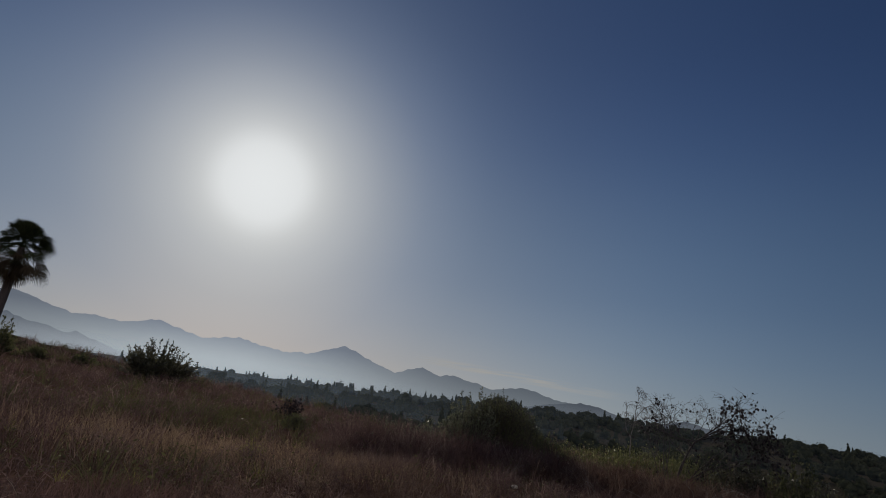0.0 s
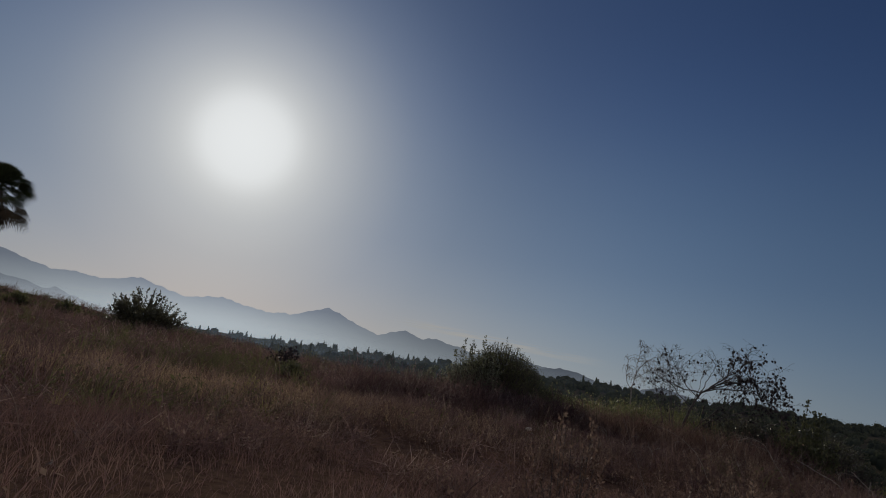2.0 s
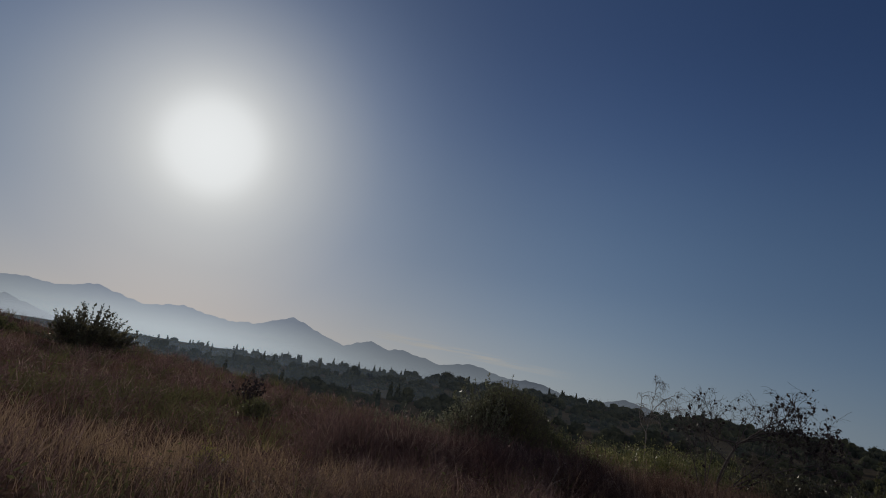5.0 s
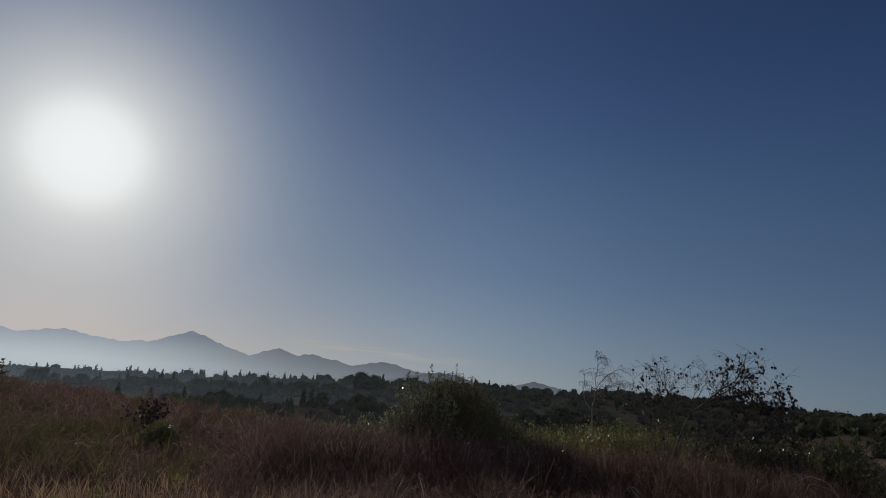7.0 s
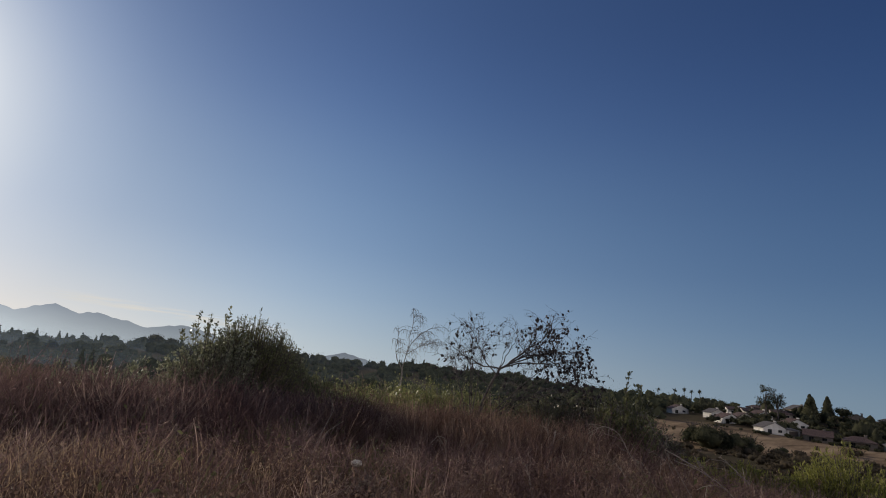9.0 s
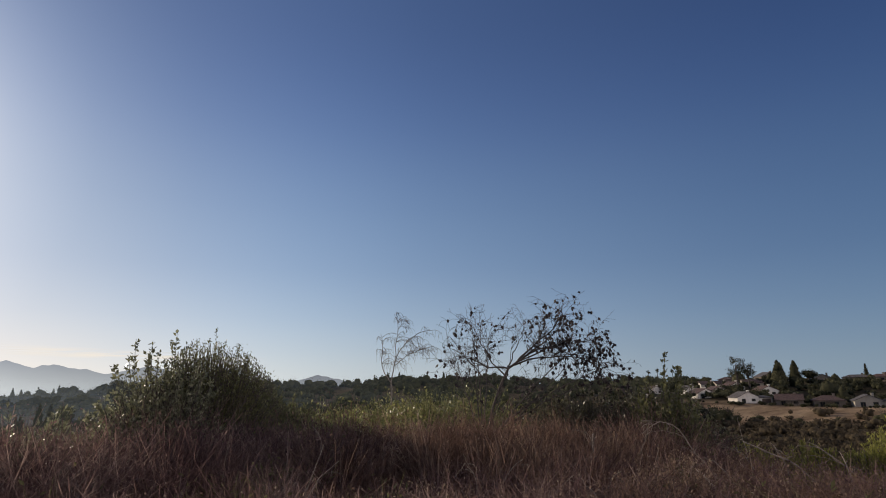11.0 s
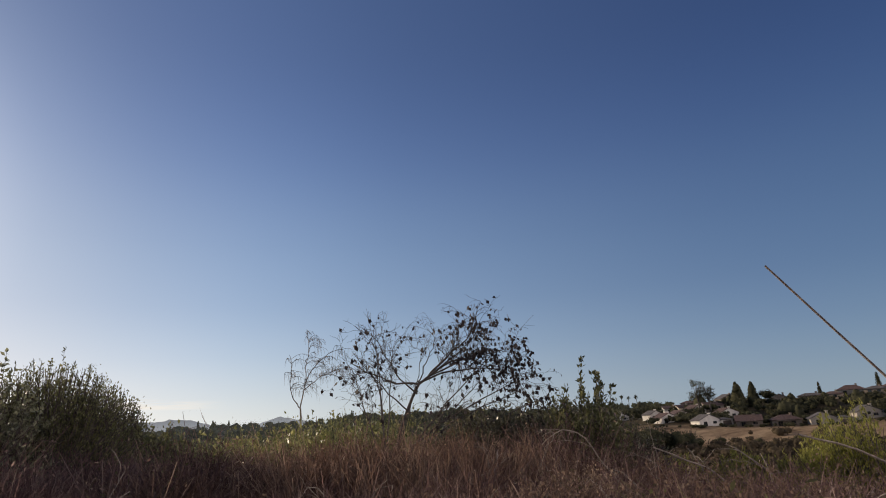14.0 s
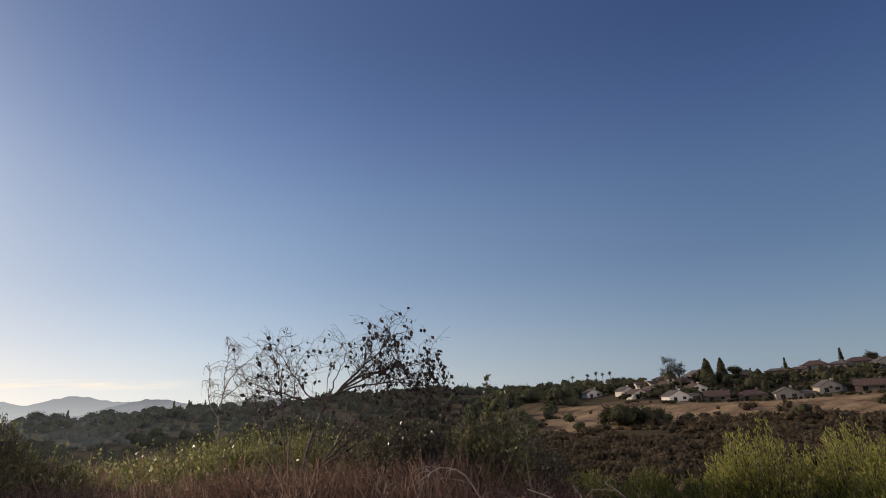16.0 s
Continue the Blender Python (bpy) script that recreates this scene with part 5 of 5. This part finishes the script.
def clumps(x, y, tall, wide, count, width, r, stiff=0.5, rough=0.06, curl=0.0):
    """Blades that radiate from the foot of each clump."""
    n = len(x)
    i = np.repeat(np.arange(n), count)
    a, q = r.uniform(0, 2 * math.pi, len(i)), np.sqrt(r.uniform(0, 1, len(i)))
    bx, by = x[i] + np.cos(a) * q * wide[i] * 0.22, y[i] + np.sin(a) * q * wide[i] * 0.22
    h = tall[i] * (1 - 0.45 * q ** 2) * r.uniform(0.55, 1.05, len(i))
    base = place(bx, by)
    out = np.stack([np.cos(a), np.sin(a), np.zeros(len(i))], 1) * (q * wide[i] * 0.5)[:, None]
    jit = r.normal(size=(len(i), 3)) * rough
    mid = base + out * 0.45 + np.array([0, 0, 1.0]) * (h * 0.6)[:, None] + jit * 0.5
    tip = base + out * (1 + stiff * 0.2) + np.array([0, 0, 1.0]) * h[:, None] + jit
    b = r.uniform(0, 2 * math.pi, len(i))
    w = (np.asarray(width)[i] * r.uniform(0.6, 1.4, len(i)))[:, None]
    side = np.stack([np.cos(b), np.sin(b), np.zeros(len(i))], 1) * w
    s = Soup()
    v = np.stack([base - side * 0.5, base + side * 0.5, mid + side * 0.45, mid - side * 0.45, tip + side * 0.12, tip - side * 0.12], 1)
    if curl:
        # the upper end bows over to one side
        c = r.uniform(0, 2 * math.pi, len(i))
        over = np.stack([np.cos(c), np.sin(c), r.uniform(-0.9, 0.4, len(i))], 1) * (h * curl * r.uniform(0.2, 1.2, len(i)))[:, None]
        end = tip + over
        v = np.concatenate([v[:, :4], np.stack([tip + side * 0.35, tip - side * 0.35, end + side * 0.1, end - side * 0.1], 1)], 1)
        k = np.arange(len(i))[:, None] * 8
        s.put(v, np.concatenate([k + [[0, 1, 2, 3]], k + [[3, 2, 4, 5]], k + [[5, 4, 6, 7]]]))
        return s, end
    k = np.arange(len(i))[:, None] * 6
    s.put(v, np.concatenate([k + [[0, 1, 2, 3]], k + [[3, 2, 4, 5]]]))
    return s, tip


def green_patch(x, y):
    """Where low grey-green herbs hold out beyond the straw."""
    return np.exp(-((x + 4.5) / 6) ** 2 - ((y - 20.5) / 3.5) ** 2)


def brush_zone(x, y):
    """Chance of tall dead brush: thick round the bushes, thin over the open straw."""
    z = 0.42 + 0.7 * np.exp(-((x - 4.5) / 6.5) ** 2 - ((y - 16) / 5.5) ** 2) + 0.25 * wave(x, y, 6, 17)
    return np.clip(z - 0.8 * straw_patch(x, y) - 0.35 * green_patch(x, y), 0.02, 1)


def make_brush():
    r = np.random.default_rng(62)
    x, y, d = spread_out(40000, r, brush_zone, 1.0)
    tall = (0.5 + 0.16 * wave(x, y, 5, 14) + 0.2 * wave(x, y, 1.9, 24)).clip(0.16, 0.95) * r.uniform(0.75, 1.2, len(x)) * np.interp(d, [1.7, 4, 7], [0.45, 0.75, 1.0])
    tall = tall * (1 + 0.75 * np.exp(-((x - 1.8) / 3.2) ** 2 - ((y - 18.2) / 1.4) ** 2) + 0.6 * np.exp(-((x - 10.0) / 2.2) ** 2 - ((y - 16.2) / 1.6) ** 2))
    # lower over the open brow that looks to the houses
    low = 1 / (1 + np.exp(-((np.degrees(np.arctan2(x - CENTRE[0], y - CENTRE[1])) - 50) / 4))) * (y < 15)
    tall = tall * (1 - 0.5 * low)
    s, tip = clumps(x, y, tall, tall * r.uniform(0.9, 1.6, len(x)), 16, np.interp(d, [1, 6, 40], [0.004, 0.008, 0.024]), r, rough=0.14, curl=0.3)
    # loose twigs lying every way through the brush, and curled leaf scraps on them
    k = r.integers(0, len(x), 150000)
    n = len(k)
    spread = 0.22 + 0.3 * r.uniform(0, 1, n)
    a = r.uniform(0, 2 * math.pi, n)
    at = place(x[k] + np.cos(a) * spread * tall[k], y[k] + np.sin(a) * spread * tall[k], 0)
    at[:, 2] += (1.0 - 0.9 * spread ** 1.5) * r.uniform(0.35, 1.0, n) ** 0.6 * tall[k] * 0.95
    near_ = d[k] < 11
    kind = r.uniform(0, 1, n)
    for pick, long, thin, lift, loose in ((near_ & (kind < 0.4), 0.2, 0.007, 0.3, 0.9), (near_ & (kind >= 0.4) & (kind < 0.6), 0.34, 0.008, 0.5, 0.7), (near_ & (kind >= 0.6), 0.042, 0.02, 0.1, 1.0),
                                          (~near_ & (kind < 0.35), 0.36, 0.016, 0.35, 0.8), (~near_ & (kind > 0.8), 0.085, 0.045, 0.1, 1.0)):
        s.leaves(at[pick], long, thin, way=np.array([[0, 0, lift]]), spread=loose, r=r)
    stuff("dead_brush", s, M_BRUSH, "tangled reddish-brown dead brush", "brush")
    seeds = Soup()
    pick = r.uniform(0, 1, len(tip)) < 0.10
    seeds.leaves(tip[pick], 0.03, 0.018, spread=1.0, r=r)
    stuff("seed_heads", seeds, M_STALK, "small pale seed heads on the brush", "brush")
    # tall orange-brown stand before the withered shrub
    n = 420
    x = r.normal(6.3, 1.7, n)
    y = r.normal(17.0, 0.9, n) - (x - 6.3) * 0.35
    tall = r.uniform(0.5, 1.05, n) * np.interp(np.abs(x - 6.3), [0, 2.5, 4.5], [1, 0.9, 0.6])
    s, tip = clumps(x, y, tall, tall * 1.2, 46, np.full(n, 0.009), r, rough=0.16, curl=0.28)
    husk = tip[r.uniform(0, 1, len(tip)) < 0.6]
    s.leaves(husk + r.normal(size=husk.shape) * 0.03, 0.06, 0.018, spread=0.8, r=r)
    stuff("tall_dry_grass", s, M_RUST, "stand of tall rust-brown dry grass with curled tips", "grass")
    # tall purple-brown brush that hides the feet of the bushes
    n = 360
    x, y = r.uniform(-2.2, 5.0, n), r.normal(18.35, 0.5, n)
    tall = (1.18 - 0.07 * x) * r.uniform(0.55, 1.0, n)
    x2, y2 = r.normal(10.0, 0.9, 110), r.normal(15.7, 0.5, 110)
    x, y, tall = np.concatenate([x, x2]), np.concatenate([y, y2]), np.concatenate([tall, r.uniform(0.5, 0.95, 110)])
    s, tip = clumps(x, y, tall, tall * 1.3, 40, np.full(len(x), 0.009), r, rough=0.16, curl=0.25)
    husk = tip[r.uniform(0, 1, len(tip)) < 0.5]
    s.leaves(husk + r.normal(size=husk.shape) * 0.04, 0.06, 0.02, spread=0.9, r=r)
    stuff("tall_dead_brush", s, M_BRUSH, "tall purple-brown dead brush before the bushes", "brush")
    # single pale stalks
    x, y, d = spread_out(2600, r, lambda x, y: 0.5 * brush_zone(x, y), 1.9)
    s = Soup()
    for k in range(len(x)):
        a, h = r.uniform(0, 6.3), r.uniform(0.35, 0.95) * np.interp(d[k], [1.9, 7], [0.55, 1])
        b = np.array(on(x[k], y[k]))
        w = np.array([math.cos(a), math.sin(a), 0]) * r.uniform(0.1, 0.6) * h
        s.tube(curve(b, b + w * 0.3 + (0, 0, h * 0.7), b + w + (0, 0, h), 5), 0.007, 0.003, 3)
    stuff("dead_stalks", s, M_STALK, "thin pale dead stalks standing in the brush", "stalks")


def make_weeds():
    """Upright dry weeds with many small withered leaves."""
    r = np.random.default_rng(64)
    x, y, d = spread_out(900, r, lambda x, y: 0.85 - 0.7 * straw_patch(x, y), 1.3, (-3, 9.5, 3, 14.5))
    n = len(x)
    tall = r.uniform(0.35, 0.75, n) * np.interp(d, [1.3, 3], [0.6, 1])
    s, tip = clumps(x, y, tall, tall * 0.9, 14, np.full(n, 0.005), r, rough=0.06)
    foot = np.repeat(place(x, y), 14, 0)
    u = r.uniform(0.35, 1.0, (len(tip), 7, 1))
    at = (foot[:, None] * (1 - u) + tip[:, None] * u).reshape(-1, 3)
    s.leaves(at + r.normal(size=at.shape) * 0.02, 0.036, 0.02, spread=0.9, way=np.array([[0, 0, 0.5]]), r=r)
    stuff("dry_weeds", s, M_WEED, "dry straw-coloured weeds with small withered leaves", "weeds")


def make_herbs():
    r = np.random.default_rng(63)
    # olive low herbs over the open slope
    x, y, d = spread_out(19000, r, lambda x, y: np.clip(0.4 + 0.7 * wave(x, y, 9, 19) + 0.7 * green_patch(x, y) - 1.3 * straw_patch(x, y), 0, 1) * np.where(x < 3.5, 1.0, 0.12) * np.interp(y, [8, 14, 18], [0.15, 0.5, 1]), 2.6)
    tall = r.uniform(0.35, 0.72, len(x)) * (1 + 0.25 * wave(x, y, 4, 23))
    s, tip = clumps(x, y, tall, tall * 1.7, 25, np.interp(d, [2, 6, 40], [0.008, 0.012, 0.035]), r, rough=0.09)
    s.leaves(tip - r.uniform(0, 0.25, (len(tip), 1)) * np.array([[0, 0, 1.0]]) + r.normal(size=tip.shape) * 0.05, 0.09, 0.035, spread=0.8, r=r)
    stuff("olive_herbs", s, M_SAGE, "low grey-green herbs among the dry grass", "herbs")
    # yellow-green herbs between the bush and the withered shrub
    n = 230
    t = r.uniform(0, 1, n)
    x = 4.3 + 5.0 * t + r.normal(size=n) * 0.5
    y = 20.6 + 0.4 * t + r.normal(size=n) * 0.9
    tall = r.uniform(0.85, 1.3, n) * (0.9 + 0.42 * t)
    s, tip = clumps(x, y, tall, tall * 0.8, 34, np.full(n, 0.01), r)
    along = np.concatenate([tip - r.uniform(0, 0.4, (len(tip), 1)) * np.array([[0, 0, 1.0]]) for k in range(2)])
    s.leaves(along + r.normal(size=along.shape) * 0.05, 0.085, 0.045, way=np.array([[0, 0, 0.8]]), spread=0.8, r=r)
    stuff("green_herbs", s, M_HERB, "stand of leafy yellow-green herbs in low sun", "herbs")
    # small fresh tufts near the way
    x, y, d = spread_out(900, r, lambda x, y: 0.35 + 0 * x, 3.2)
    tall = r.uniform(0.2, 0.4, len(x))
    s, tip = clumps(x, y, tall, tall * 0.9, 40, np.full(len(x), 0.007), r)
    stuff("green_tufts", s, M_LIME, "small fresh green tufts", "herbs")


make_grass()
make_brush()
make_weeds()
make_herbs()
